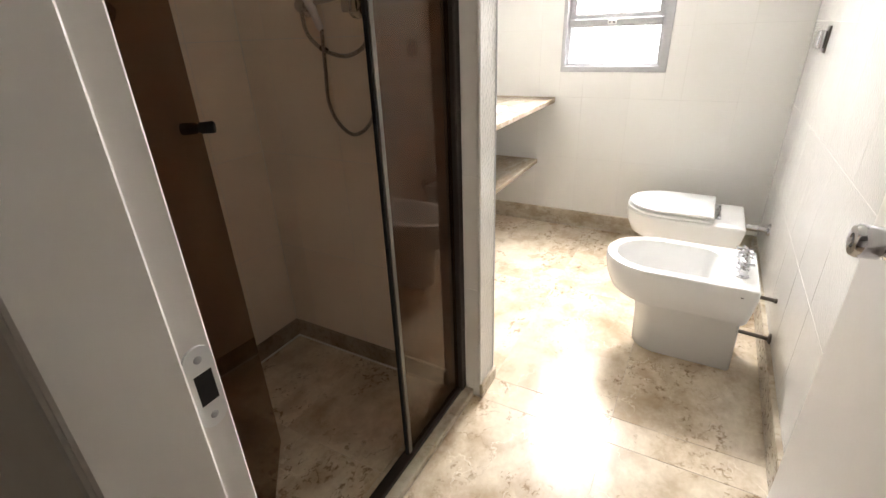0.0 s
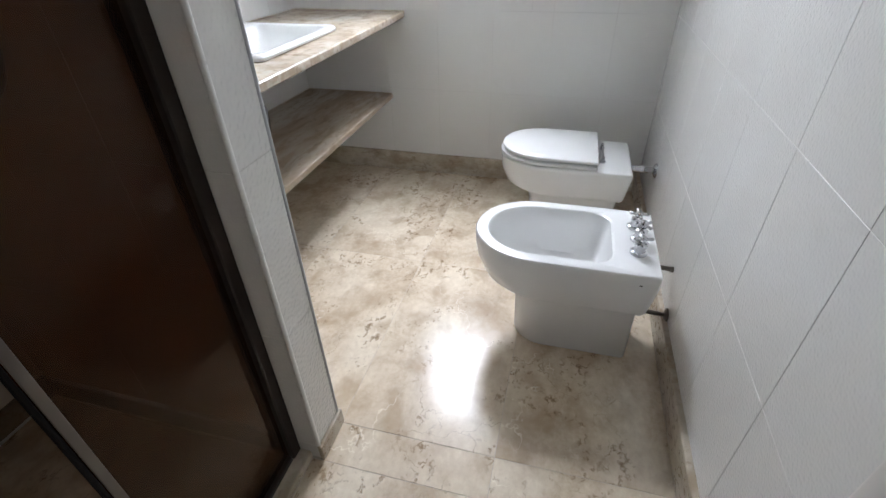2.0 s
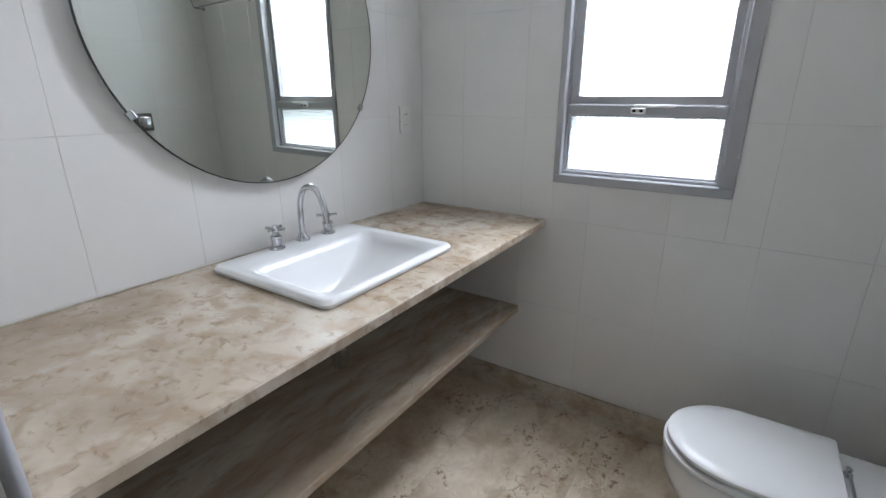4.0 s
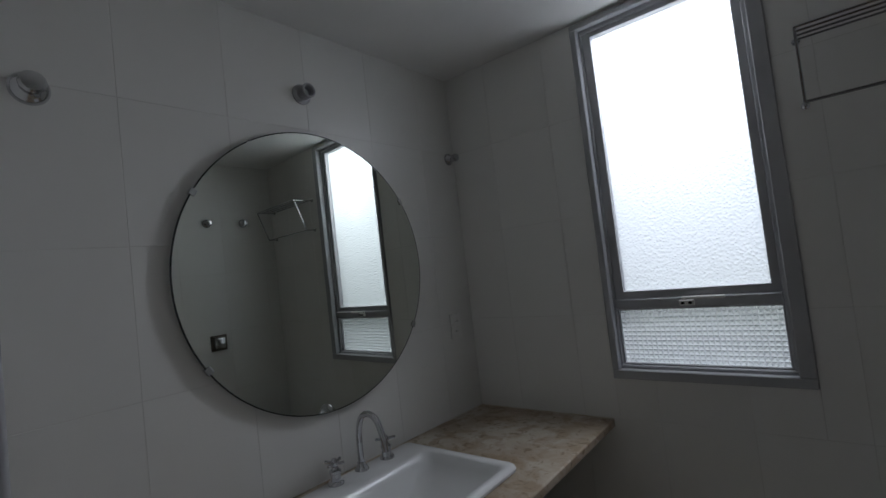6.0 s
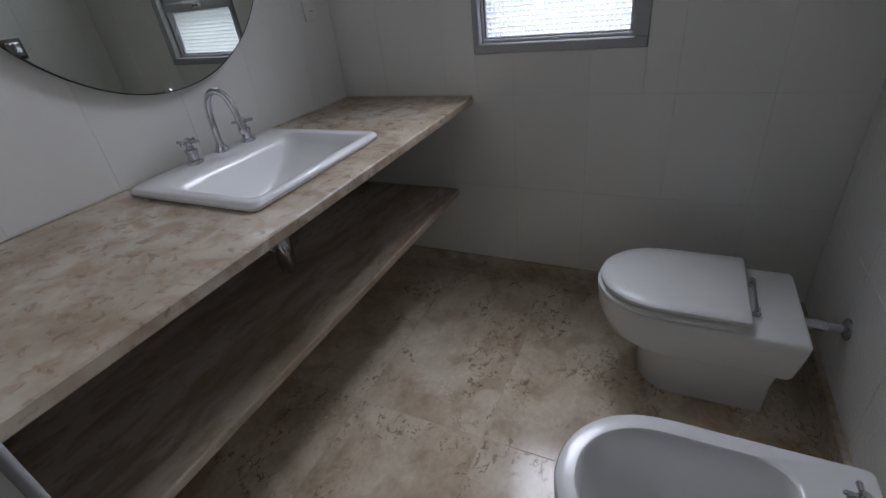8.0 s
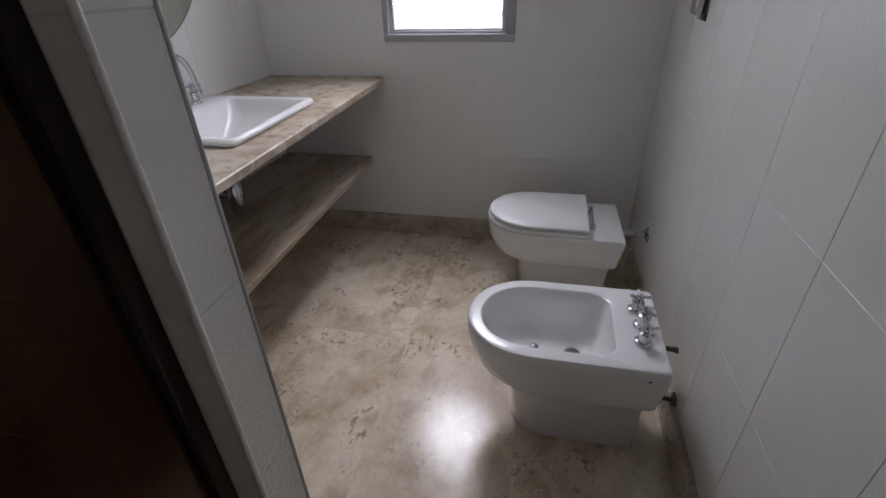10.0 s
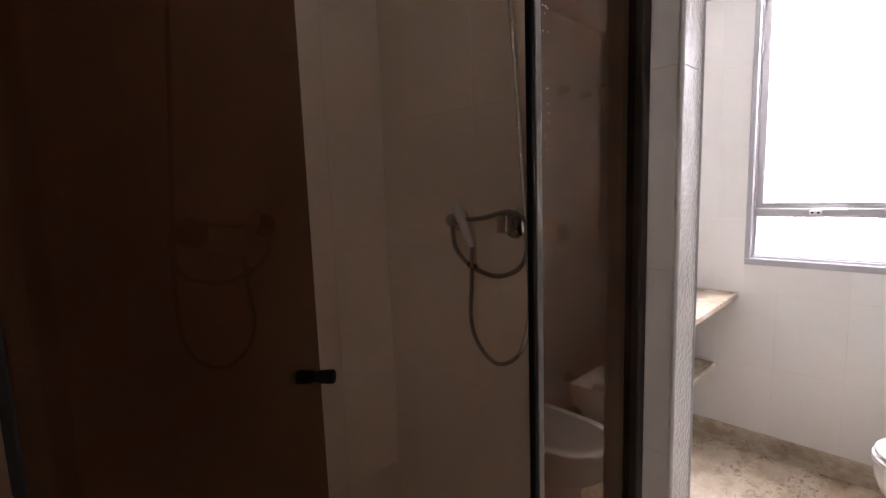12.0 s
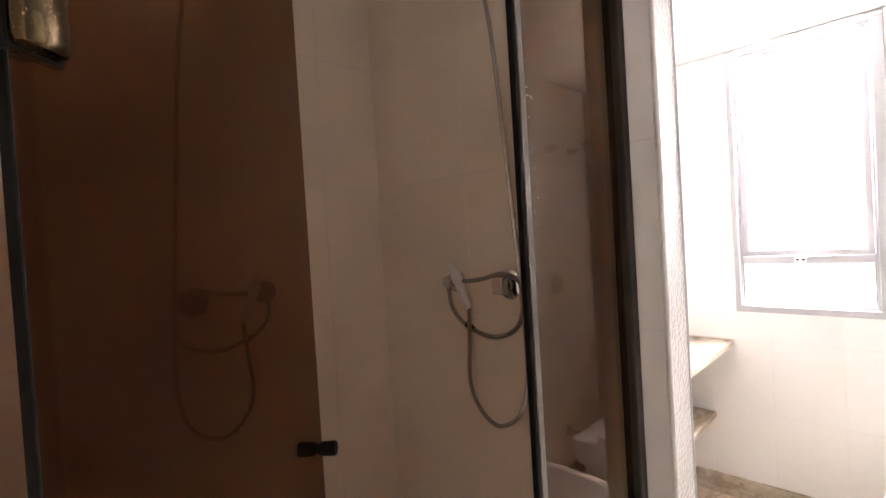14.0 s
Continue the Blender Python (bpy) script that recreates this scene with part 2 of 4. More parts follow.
SHOWER_SKIRT = make_stone("brown_travertine", 0.30, 0.62, per_object=4.0, marks=0.5, warm=0.78)
PAINT = make_plain("ceiling_paint", (0.80, 0.79, 0.77), 0.75, grain=140, vary=0.03)
DOOR_PAINT = make_plain("door_paint", (0.70, 0.67, 0.63), 0.38, grain=90, vary=0.035, relief=0.0003)
HALL_PAINT = make_plain("hall_paint", (0.74, 0.70, 0.64), 0.7, grain=120, vary=0.04)
HALL_FLOOR = make_plain("hall_floor", (0.36, 0.25, 0.16), 0.35, grain=30, vary=0.2)
PORCELAIN = make_plain("porcelain", (0.77, 0.77, 0.76), 0.18, grain=14, vary=0.015, relief=0.0)
SEAT_PLASTIC = make_plain("seat_plastic", (0.74, 0.74, 0.725), 0.34, grain=20, vary=0.015, relief=0.0)
CHROME = make_plain("chrome", (0.58, 0.585, 0.60), 0.07, 1.0, grain=90, vary=0.05, relief=0.0)
STEEL_HOSE = make_plain("hose_steel", (0.36, 0.33, 0.29), 0.28, 1.0, grain=400, vary=0.2, relief=0.0006)
OLD_BRASS = make_plain("old_brass", (0.085, 0.060, 0.032), 0.24, 1.0, grain=500, vary=0.04, relief=0.0002)
DARK_METAL = make_plain("dull_dark_metal", (0.16, 0.14, 0.12), 0.32, 1.0, grain=120, vary=0.15, relief=0.0)
ALU = make_plain("grey_aluminium", (0.39, 0.39, 0.40), 0.45, 0.0, grain=160, vary=0.06, relief=0.0002)
BRONZE = make_plain("bronze_aluminium", (0.021, 0.014, 0.011), 0.5, 0.0, grain=120, vary=0.15, relief=0.0002, spec=0.2)
BLACK = make_plain("black_plastic", (0.006, 0.0055, 0.0055), 0.55, grain=80, vary=0.1, relief=0.0, spec=0.15)
# near-black colour that paints the shade inside small holes
HOLE_SHADE = make_plain("painted_hole_shade", (0.012, 0.010, 0.009), 0.8, grain=40, vary=0.1, relief=0.0)
PLASTIC = make_plain("white_plastic", (0.72, 0.71, 0.68), 0.3, grain=60, vary=0.02, relief=0.0)
SEAL = make_plain("clouded_seal", (0.13, 0.11, 0.09), 0.4, grain=70, vary=0.08, relief=0.0)
SILICONE = make_plain("white_silicone", (0.74, 0.72, 0.67), 0.5, grain=90, vary=0.08, relief=0.0004)
MIRROR, _, _b = material("mirror_silver")
_b.inputs["Base Color"].default_value = (0.70, 0.73, 0.68, 1)
_b.inputs["Metallic"].default_value, _b.inputs["Roughness"].default_value = 1.0, 0.012
EDGE_GLASS = make_plain("mirror_edge", (0.022, 0.026, 0.024), 0.30, 0.0, grain=40, vary=0.2, relief=0.0)
SMOKED = make_smoked_glass("smoked_glass", (0.41, 0.265, 0.18), (0.11, 0.056, 0.030))
PEBBLED = make_window_glass("pebbled_glass", False)
RIBBED = make_window_glass("squared_glass", True)
OUTSIDE = make_backdrop("outside_haze")


# ---- mesh helpers ----
def finish(name, bm, mat, smooth=False):
    bmesh.ops.recalc_face_normals(bm, faces=bm.faces)
    me = bpy.data.meshes.new(name)
    for f in bm.faces:
        f.smooth = smooth
    bm.to_mesh(me)
    bm.free()
    me.materials.append(mat)
    if smooth:
        me.set_sharp_from_angle(angle=radians(38))
    return me


def part(name, bm, mat, parent, label="", smooth=False):
    ob = new(name, finish(name, bm, mat, smooth))
    if parent is not None:
        ob.parent = parent
        ob.matrix_parent_inverse = parent.matrix_basis.inverted()
    if label:
        ob["label"] = label
    return ob


def thing(name, at, label, category, group="", kind=""):
    ob = new(name)
    ob.empty_display_size = 0.05
    ob.matrix_basis = Matrix.Translation(at)
    return tagged(ob, label, category, group, kind)


def structure(name, bm, mat, label, category, smooth=False):
    return tagged(part(name, bm, mat, None, "", smooth), label, category, "", "structure")


def add_box(bm, lo, hi, bevel=0.0, segments=1):
    made = bmesh.ops.create_cube(bm, size=1.0)["verts"]
    c, s = (Vector(lo) + Vector(hi)) / 2, Vector(hi) - Vector(lo)
    for v in made:
        v.co = Vector((v.co.x * s.x, v.co.y * s.y, v.co.z * s.z)) + c
    if bevel:
        edges = list({e for v in made for e in v.link_edges})
        bmesh.ops.bevel(bm, geom=edges, offset=bevel, segments=segments, profile=0.6, affect="EDGES")
    return bm


def box(lo, hi, bevel=0.0, segments=1):
    return add_box(bmesh.new(), lo, hi, bevel, segments)


def rings(bm, loops, close_start=True, close_end=True):
    """Skin a row of equally long closed loops."""
    made = [[bm.verts.new(p) for p in loop] for loop in loops]
    n = len(made[0])
    for a, b in zip(made, made[1:]):
        for i in range(n):
            bm.faces.new((a[i], a[(i + 1) % n], b[(i + 1) % n], b[i]))
    if close_start:
        bm.faces.new(made[0][::-1])
    if close_end:
        bm.faces.new(made[-1])
    return bm


def lathe(profile, m=Matrix(), n=24, bm=None, caps=True):
    """Revolve (radius, height) pairs about z, then place by m."""
    bm = bm or bmesh.new()
    loops = [[m @ Vector((r * math.cos(2 * math.pi * i / n), r * math.sin(2 * math.pi * i / n), h)) for i in range(n)] for r, h in profile]
    return rings(bm, loops, caps, caps)


def smooth_path(points, steps=8):
    pts = [Vector(p) for p in points]
    ext = [pts[0] * 2 - pts[1]] + pts + [pts[-1] * 2 - pts[-2]]
    out = []
    for i in range(1, len(ext) - 2):
        p0, p1, p2, p3 = ext[i - 1:i + 3]
        for k in range(steps):
            t = k / steps
            out.append(0.5 * (2 * p1 + (p2 - p0) * t + (2 * p0 - 5 * p1 + 4 * p2 - p3) * t * t + (3 * p1 - p0 - 3 * p2 + p3) * t ** 3))
    return out + [pts[-1]]


def tube(points, radius, n=12, bm=None, steps=8, ribs=0.0):
    bm = bm or bmesh.new()
    path = smooth_path(points, steps) if steps else [Vector(p) for p in points]
    up = Vector((0.13, 0.21, 0.97)).normalized()
    loops = []
    for i, p in enumerate(path):
        d = (path[min(i + 1, len(path) - 1)] - path[max(i - 1, 0)]).normalized()
        up = (up - d * up.dot(d)).normalized()
        side = d.cross(up)
        r = radius * (1 + (ribs if i % 2 else -ribs))
        loops.append([p + (up * math.cos(a) + side * math.sin(a)) * r for a in (2 * math.pi * k / n for k in range(n))])
    return rings(bm, loops)


def toward(at, axis):
    """A pose at a point whose z axis runs along axis."""
    return Matrix.Translation(at) @ Vector(axis).to_track_quat("Z", "Y").to_matrix().to_4x4()


def bowed(xb, xt, yc, hw, z, corner=0.012, reach=None, arc=22, side=6):
    """A closed outline: square back at xb, parallel sides, rounded nose at xt."""
    reach = reach or hw * 1.15
    pts = []
    for i in range(arc + 1):
        a = math.pi * i / arc - math.pi / 2
        pts.append(Vector((xt + reach - reach * math.cos(a) ** 0.92 if abs(math.cos(a)) > 1e-6 else xt + reach, yc + hw * math.sin(a), z)))
    for i in range(1, side + 1):
        pts.append(Vector((xt + reach + (xb - corner - xt - reach) * i / side, yc + hw, z)))
    for i in range(1, 4):
        a = math.pi / 2 * (1 - i / 4)
        pts.append(Vector((xb - corner + corner * math.cos(a), yc + hw - corner + corner * math.sin(a), z)))
    for i in range(5):
        pts.append(Vector((xb, yc + (hw - corner) * (1 - i / 2), z)))
    for i in range(1, 4):
        a = -math.pi / 2 * i / 4
        pts.append(Vector((xb - corner + corner * math.cos(a), yc - hw + corner + corner * math.sin(a), z)))
    for i in range(side):
        pts.append(Vector((xb - corner + (xt + reach - xb + corner) * i / side, yc - hw, z)))
    return pts


def rounded_rect(x0, x1, y0, y1, z, r=0.02, k=5, bow=0.0):
    pts = []
    for cx, cy, a0 in ((x1 - r, y1 - r, 0), (x0 + r, y1 - r, 90), (x0 + r, y0 + r, 180), (x1 - r, y0 + r, 270)):
        for i in range(k + 1):
            a = radians(a0 + 90 * i / k)
            pts.append(Vector((cx + r * math.cos(a), cy + r * math.sin(a), z)))
    return pts


# ---- plan ----
LEFT, SHOWER_LEFT, RIGHT, BACK, FRONT, CEIL = -1.301, -1.332, 0.632, 3.132, 0.165, 2.468
PART_X, PART_Y0, PART_Y1 = -0.350, 1.243, 1.366
GLASS_X = -0.434
DOOR_X0, DOOR_X1, DOOR_H = -0.142, 0.568, 2.10
WIN = (-0.649, -0.022, 1.052, 2.458)
SLANT = 0.034          # the vanity wall runs out of square by this much a metre
T, G = 0.006, 0.0019          # tile's depth over the wall's core, and the joint's width

def slanted(ob):
    """Turn a thing built on the square vanity wall into the wall's true line."""
    ob.matrix_basis = Matrix.Translation((LEFT, BACK, 0)) @ Matrix.Rotation(-math.atan(SLANT), 4, "Z") @ Matrix.Translation((-LEFT, -BACK, 0)) @ ob.matrix_basis
    return ob


def wall_x(y):
    return LEFT - SLANT * (BACK - y)


floor = structure("floor", box((-1.7, -2.2, -0.12), (1.3, 3.40, -0.0012)), FLOOR_GROUT, "cream travertine floor with thin grout joints", "floor")
ceiling = structure("ceiling", box((-1.6, 0.0, CEIL), (0.9, 3.40, CEIL + 0.15)), PAINT, "plain white painted ceiling", "ceiling")

wall_left = structure("wall_left", box((LEFT - 0.25, PART_Y0 + 0.10, -0.006), (LEFT - 0.0012, BACK, CEIL)), GROUT, "off-white glazed tile wall behind the stone vanity", "wall")
wall_right = structure("wall_right", box((RIGHT + 0.0012, 0.05, -0.006), (RIGHT + 0.2, 3.40, CEIL)), GROUT, "off-white glazed tile wall beside toilet and bidet", "wall")
bm = bmesh.new()
yb = BACK + 0.0012
for lo, hi in (((-1.6, yb, -0.006), (WIN[0] + 0.02, 3.30, CEIL)), ((WIN[1] - 0.02, yb, -0.006), (RIGHT + 0.2, 3.30, CEIL)), ((WIN[0] + 0.02, yb, -0.006), (WIN[1] - 0.02, 3.30, WIN[2] + 0.02)), ((WIN[0] + 0.02, yb, WIN[3] - 0.02), (WIN[1] - 0.02, 3.30, CEIL))):
    add_box(bm, lo, hi)
wall_back = structure("wall_back", bm, GROUT, "off-white glazed tile wall around the window", "wall")
wall_shower = structure("wall_shower", box((SHOWER_LEFT - 0.18, 0.05, -0.006), (SHOWER_LEFT - 0.0012, PART_Y0 + 0.02, CEIL)), GROUT, "cream glazed tile wall inside the shower", "wall")
partition = structure("partition_wall", box((SHOWER_LEFT - 0.10, PART_Y0 + 0.0012, -0.006), (PART_X - 0.0012, PART_Y1 - 0.0012, CEIL)), GROUT, "thick tiled partition between shower and vanity", "wall")
bm = bmesh.new()
add_box(bm, (-1.6, 0.06, -0.006), (DOOR_X0 - 0.02, FRONT - 0.0012, CEIL))
add_box(bm, (DOOR_X1 + 0.02, 0.06, -0.006), (RIGHT + 0.2, FRONT - 0.0012, CEIL))
add_box(bm, (DOOR_X0 - 0.02, 0.06, DOOR_H + 0.02), (DOOR_X1 + 0.02, FRONT - 0.0012, CEIL))
wall_front = structure("wall_front", bm, GROUT, "tiled wall with the doorway to the hall", "wall")

# plain hall behind the doorway
structure("hall_wall_west", box((-1.7, -2.2, -0.006), (-1.55, 0.058, 2.6)), HALL_PAINT, "plain cream painted hall wall", "wall")
structure("hall_wall_east", box((1.15, -2.2, -0.006), (1.3, 0.058, 2.6)), HALL_PAINT, "plain cream painted hall wall", "wall")
structure("hall_wall_south", box((-1.55, -2.2, -0.006), (1.15, -2.05, 2.6)), HALL_PAINT, "plain cream painted hall wall", "wall")
bm = bmesh.new()
add_box(bm, (-1.55, 0.045, -0.004), (DOOR_X0 - 0.022, 0.059, 2.6))
add_box(bm, (DOOR_X1 + 0.022, 0.045, -0.004), (1.15, 0.059, 2.6))
add_box(bm, (DOOR_X0 - 0.022, 0.045, DOOR_H + 0.022), (DOOR_X1 + 0.022, 0.059, 2.6))
structure("hall_wall_north", bm, HALL_PAINT, "plain cream painted hall side of the doorway wall", "wall")
structure("hall_ceiling", box((-1.7, -2.2, 2.6), (1.3, 0.0, 2.7)), PAINT, "plain white painted hall ceiling", "ceiling")
structure("hall_floor", box((-1.55, -2.05, -0.005), (1.15, 0.10, 0.0)), HALL_FLOOR, "plain brown hall floor", "floor")
structure("backdrop", box((-120, 62, -40), (120, 62.2, 170)), OUTSIDE, "hazy pale sky over distant green trees", "backdrop")
structure("ground", box((-300, 3.7, -9.2), (300, 400, -9.0)), make_plain("far_ground", (0.10, 0.13, 0.07), 0.9, grain=2, vary=0.3, patches=0.05), "distant green ground far below the window", "ground")


# ---- skirting ----
def skirting(name, lo, hi, label="cream travertine skirting board along the tiled wall", stone=SKIRT_STONE):
    return structure(name, box(lo, hi, 0.003), stone, label, "skirting")


SK = 0.116
skirting("baseboard_back", (LEFT, BACK - 0.014, 0.0), (RIGHT - 0.015, BACK + 0.004, SK))
skirting("baseboard_right", (RIGHT - 0.018, 0.28, 0.0), (RIGHT + 0.004, BACK, SK))
slanted(skirting("baseboard_left", (LEFT - 0.004, PART_Y1, 0.0), (LEFT + 0.014, BACK - 0.015, SK)))
skirting("baseboard_partition_end", (PART_X - 0.004, PART_Y0 - 0.004, 0.0), (PART_X + 0.010, PART_Y1 + 0.008, 0.062))
skirting("baseboard_partition", (LEFT - 0.06, PART_Y1 - 0.004, 0.0), (PART_X - 0.005, PART_Y1 + 0.008, 0.062))
skirting("baseboard_shower_left", (SHOWER_LEFT - 0.004, FRONT, 0.0), (SHOWER_LEFT + 0.014, PART_Y0, 0.085), "brown travertine skirting board inside the shower", SHOWER_SKIRT)
skirting("baseboard_shower_back", (SHOWER_LEFT + 0.015, PART_Y0 - 0.014, 0.0), (-0.49, PART_Y0 + 0.004, 0.085), "brown travertine skirting board inside the shower", SHOWER_SKIRT)
bm = bmesh.new()
add_box(bm, (SHOWER_LEFT + 0.014, FRONT, 0.0), (SHOWER_LEFT + 0.022, PART_Y0 - 0.022, 0.008), 0.002)
add_box(bm, (SHOWER_LEFT + 0.014, PART_Y0 - 0.022, 0.0), (-0.49, PART_Y0 - 0.014, 0.008), 0.002)
structure("trim_silicone", bm, SILICONE, "white silicone line at the foot of the shower wall", "trim")
structure("shower_curb", box((-0.480, FRONT, -0.004), (-0.380, PART_Y0, 0.028), 0.004, 2), SKIRT_STONE, "low travertine curb under the shower glass", "curb")
for n, y in (("trim_corner_near", PART_Y0 + 0.004), ("trim_corner_far", PART_Y1 - 0.004)):
    structure(n, lathe([(0.0065, 0.062), (0.0065, CEIL)], Matrix.Translation((PART_X - 0.0035, y, 0)), 10), ALU if n.endswith("far") else PLASTIC, "slim corner trim on the tiled partition edge", "trim", True)


# ---- window ----
def build_window():
    x0, x1, z0, z1 = WIN
    w = thing("window_1", ((x0 + x1) / 2, BACK, z0), "grey aluminium window with pebbled upper sash and squared lower pane", "window", kind="structure")
    # flat surround that laps over the tiles
    for name, lo, hi in (("surround", (x0, BACK - 0.012, z0), (x1, BACK + 0.02, z0 + 0.034)), ("surround", (x0, BACK - 0.012, z1 - 0.022), (x1, BACK + 0.02, z1)),
                         ("surround", (x0, BACK - 0.012, z0 + 0.034), (x0 + 0.026, BACK + 0.02, z1 - 0.022)), ("surround", (x1 - 0.046, BACK - 0.012, z0 + 0.034), (x1, BACK + 0.02, z1 - 0.022))):
        part(name, box(lo, hi, 0.003), ALU, w)
    # deep frame in the opening
    d0, d1 = BACK + 0.021, BACK + 0.085
    for lo, hi in (((x0 + 0.010, d0, z0 + 0.012), (x1 - 0.012, d1, z0 + 0.046)), ((x0 + 0.010, d0, z1 - 0.036), (x1 - 0.012, d1, z1 - 0.004)),
                   ((x0 + 0.010, d0, z0 + 0.046), (x0 + 0.032, d1, z1 - 0.036)), ((x1 - 0.058, d0, z0 + 0.046), (x1 - 0.012, d1, z1 - 0.036))):
        part("window_frame", box(lo, hi, 0.003), ALU, w)
    part("transom", box((x0 + 0.032, d0 - 0.004, 1.314), (x1 - 0.058, d1, 1.352), 0.003), ALU, w)
    pane = part("pane", box((x0 + 0.030, BACK + 0.052, z0 + 0.044), (x1 - 0.056, BACK + 0.056, 1.318)), RIBBED, w, "squared translucent glass pane")
    pane.visible_shadow = False
    bead = bmesh.new()
    for a, b in (((x0 + 0.032, BACK + 0.036, z0 + 0.046), (x1 - 0.058, BACK + 0.05, z0 + 0.053)), ((x0 + 0.032, BACK + 0.036, 1.307), (x1 - 0.058, BACK + 0.05, 1.314)),
                 ((x0 + 0.032, BACK + 0.036, z0 + 0.053), (x0 + 0.039, BACK + 0.05, 1.307)), ((x1 - 0.065, BACK + 0.036, z0 + 0.053), (x1 - 0.058, BACK + 0.05, 1.307))):
        add_box(bead, a, b, 0.002)
    part("glazing_bead", bead, ALU, w)
    # top-hung sash
    sash = part("sash", rings(bmesh.new(), [
        [Vector(p) for p in ((x0 + 0.034, y, 1.353), (x1 - 0.060, y, 1.353), (x1 - 0.060, y, z1 - 0.037), (x0 + 0.034, y, z1 - 0.037))] for y in (BACK + 0.03, BACK + 0.075)] + [
        [Vector(p) for p in ((x0 + 0.066, y, 1.381), (x1 - 0.086, y, 1.381), (x1 - 0.086, y, z1 - 0.055), (x0 + 0.066, y, z1 - 0.055))] for y in (BACK + 0.075, BACK + 0.03)] + [
        [Vector(p) for p in ((x0 + 0.034, BACK + 0.03, 1.353), (x1 - 0.060, BACK + 0.03, 1.353), (x1 - 0.060, BACK + 0.03, z1 - 0.037), (x0 + 0.034, BACK + 0.03, z1 - 0.037))]], False, False), ALU, w)
    up = part("pane", box((x0 + 0.062, BACK + 0.056, 1.377), (x1 - 0.082, BACK + 0.060, z1 - 0.051)), PEBBLED, sash, "pebbled translucent glass pane")
    up.visible_shadow = False
    # push catch on the transom
    c = part("catch", box((-0.385, BACK + 0.004, 1.322), (-0.335, BACK + 0.018, 1.342), 0.003), PLASTIC, w, "pale metal window catch")
    for x in (-0.372, -0.348):
        part("button", box((x - 0.006, BACK - 0.001, 1.327), (x + 0.006, BACK + 0.004, 1.337), 0.002), BLACK, c)
    part("catch_arm", box((-0.378, BACK + 0.012, 1.343), (-0.240, BACK + 0.028, 1.354), 0.003), PLASTIC, w, "pale metal sash arm")


build_window()


# ---- doorway and door ----
def build_doorway():
    d = thing("door_1", (0.13, 0.14, 0.0), "open white painted door in a cream painted frame", "door", kind="structure")
    part("jamb", box((DOOR_X0 - 0.02, 0.030, 0.0), (DOOR_X0 + 0.002, 0.162, DOOR_H), 0.003), DOOR_PAINT, d)
    part("jamb", box((DOOR_X1 - 0.002, 0.030, 0.0), (DOOR_X1 + 0.02, 0.162, DOOR_H), 0.003), DOOR_PAINT, d)
    part("head", box((DOOR_X0 - 0.02, 0.030, DOOR_H), (DOOR_X1 + 0.02, 0.162, DOOR_H + 0.022), 0.003), DOOR_PAINT, d)
    part("stop", box((DOOR_X0 + 0.0025, 0.032, 0.0), (DOOR_X0 + 0.013, 0.126, DOOR_H - 0.001), 0.003), DOOR_PAINT, d)
    part("stop", box((DOOR_X1 - 0.013, 0.032, 0.0), (DOOR_X1 - 0.0025, 0.126, DOOR_H - 0.001), 0.003), DOOR_PAINT, d)
    # strike plate with rounded ends
    sp = bmesh.new()
    zc, hh, yy = 1.016, 0.048, 0.143
    loops = []
    for x in (DOOR_X0 + 0.002, DOOR_X0 + 0.0045):
        loops.append([Vector((x, yy + 0.0155 * math.cos(a), zc + math.copysign(hh - 0.0155, math.sin(a)) + 0.0155 * math.sin(a))) for a in (2 * math.pi * (k + 0.5) / 20 for k in range(20))])
    strike = part("strike_plate", rings(sp, loops), SEAT_PLASTIC, d, "pale metal strike plate with rounded ends")
    # no opening is cut: a black block paints the latch hole's shade
    part("latch_hole_shade", box((DOOR_X0 + 0.003, yy - 0.009, zc - 0.018), (DOOR_X0 + 0.0049, yy + 0.010, zc + 0.018)), HOLE_SHADE, strike)
    for z in (zc + 0.034, zc - 0.034):
        part("screw", lathe([(0.0042, 0), (0.0042, 0.0008), (0.002, 0.0014)], toward((DOOR_X0 + 0.0044, yy, z), (1, 0, 0)), 10), ALU, strike)
    # leaf, swung in against the side wall
    hx, hy, ex, ey = 0.566, 0.190, LEAF_X, LEAF_Y
    way = Vector((ex - hx, ey - hy, 0))
    length, ang = way.length, math.atan2(way.y, way.x)
    m = Matrix.Translation((hx, hy, 0)) @ Matrix.Rotation(ang, 4, "Z")

    def placed(bm):
        bm.transform(m)
        return bm
    leaf = part("leaf", placed(box((0, -0.035, 0.010), (length, 0, DOOR_H - 0.006), 0.003, 2)), DOOR_PAINT, d, "smooth pale grey painted door leaf")
    # knobs on both faces
    kx = length - 0.090
    for sgn, y0 in ((1, 0.0), (-1, -0.035)):
        k = part("rose", lathe([(0.026, 0), (0.026, 0.004), (0.018, 0.008)], m @ toward((kx, y0, 0.998), (0, sgn, 0)), 24), CHROME, leaf, "chrome rose plate", True)
        part("knob", lathe([(0.014, 0.004), (0.013, 0.008), (0.024, 0.011), (0.0265, 0.014), (0.0275, 0.042), (0.024, 0.048), (0.012, 0.0485), (0.011, 0.044), (0.004, 0.044)], m @ toward((kx, y0, 0.998), (0, sgn, 0)), 24), CHROME, leaf, "chrome door knob with a key slot", True)
    part("latch", placed(box((length - 0.001, -0.029, 0.925), (length + 0.0015, -0.006, 1.045), 0.001)), ALU, leaf)
    for z in (0.22, 1.05, 1.86):
        part("hinge", lathe([(0.006, z - 0.045), (0.006, z + 0.045)], Matrix.Translation((hx + 0.001, hy - 0.010, 0)), 10), CHROME, d, "slim metal hinge")


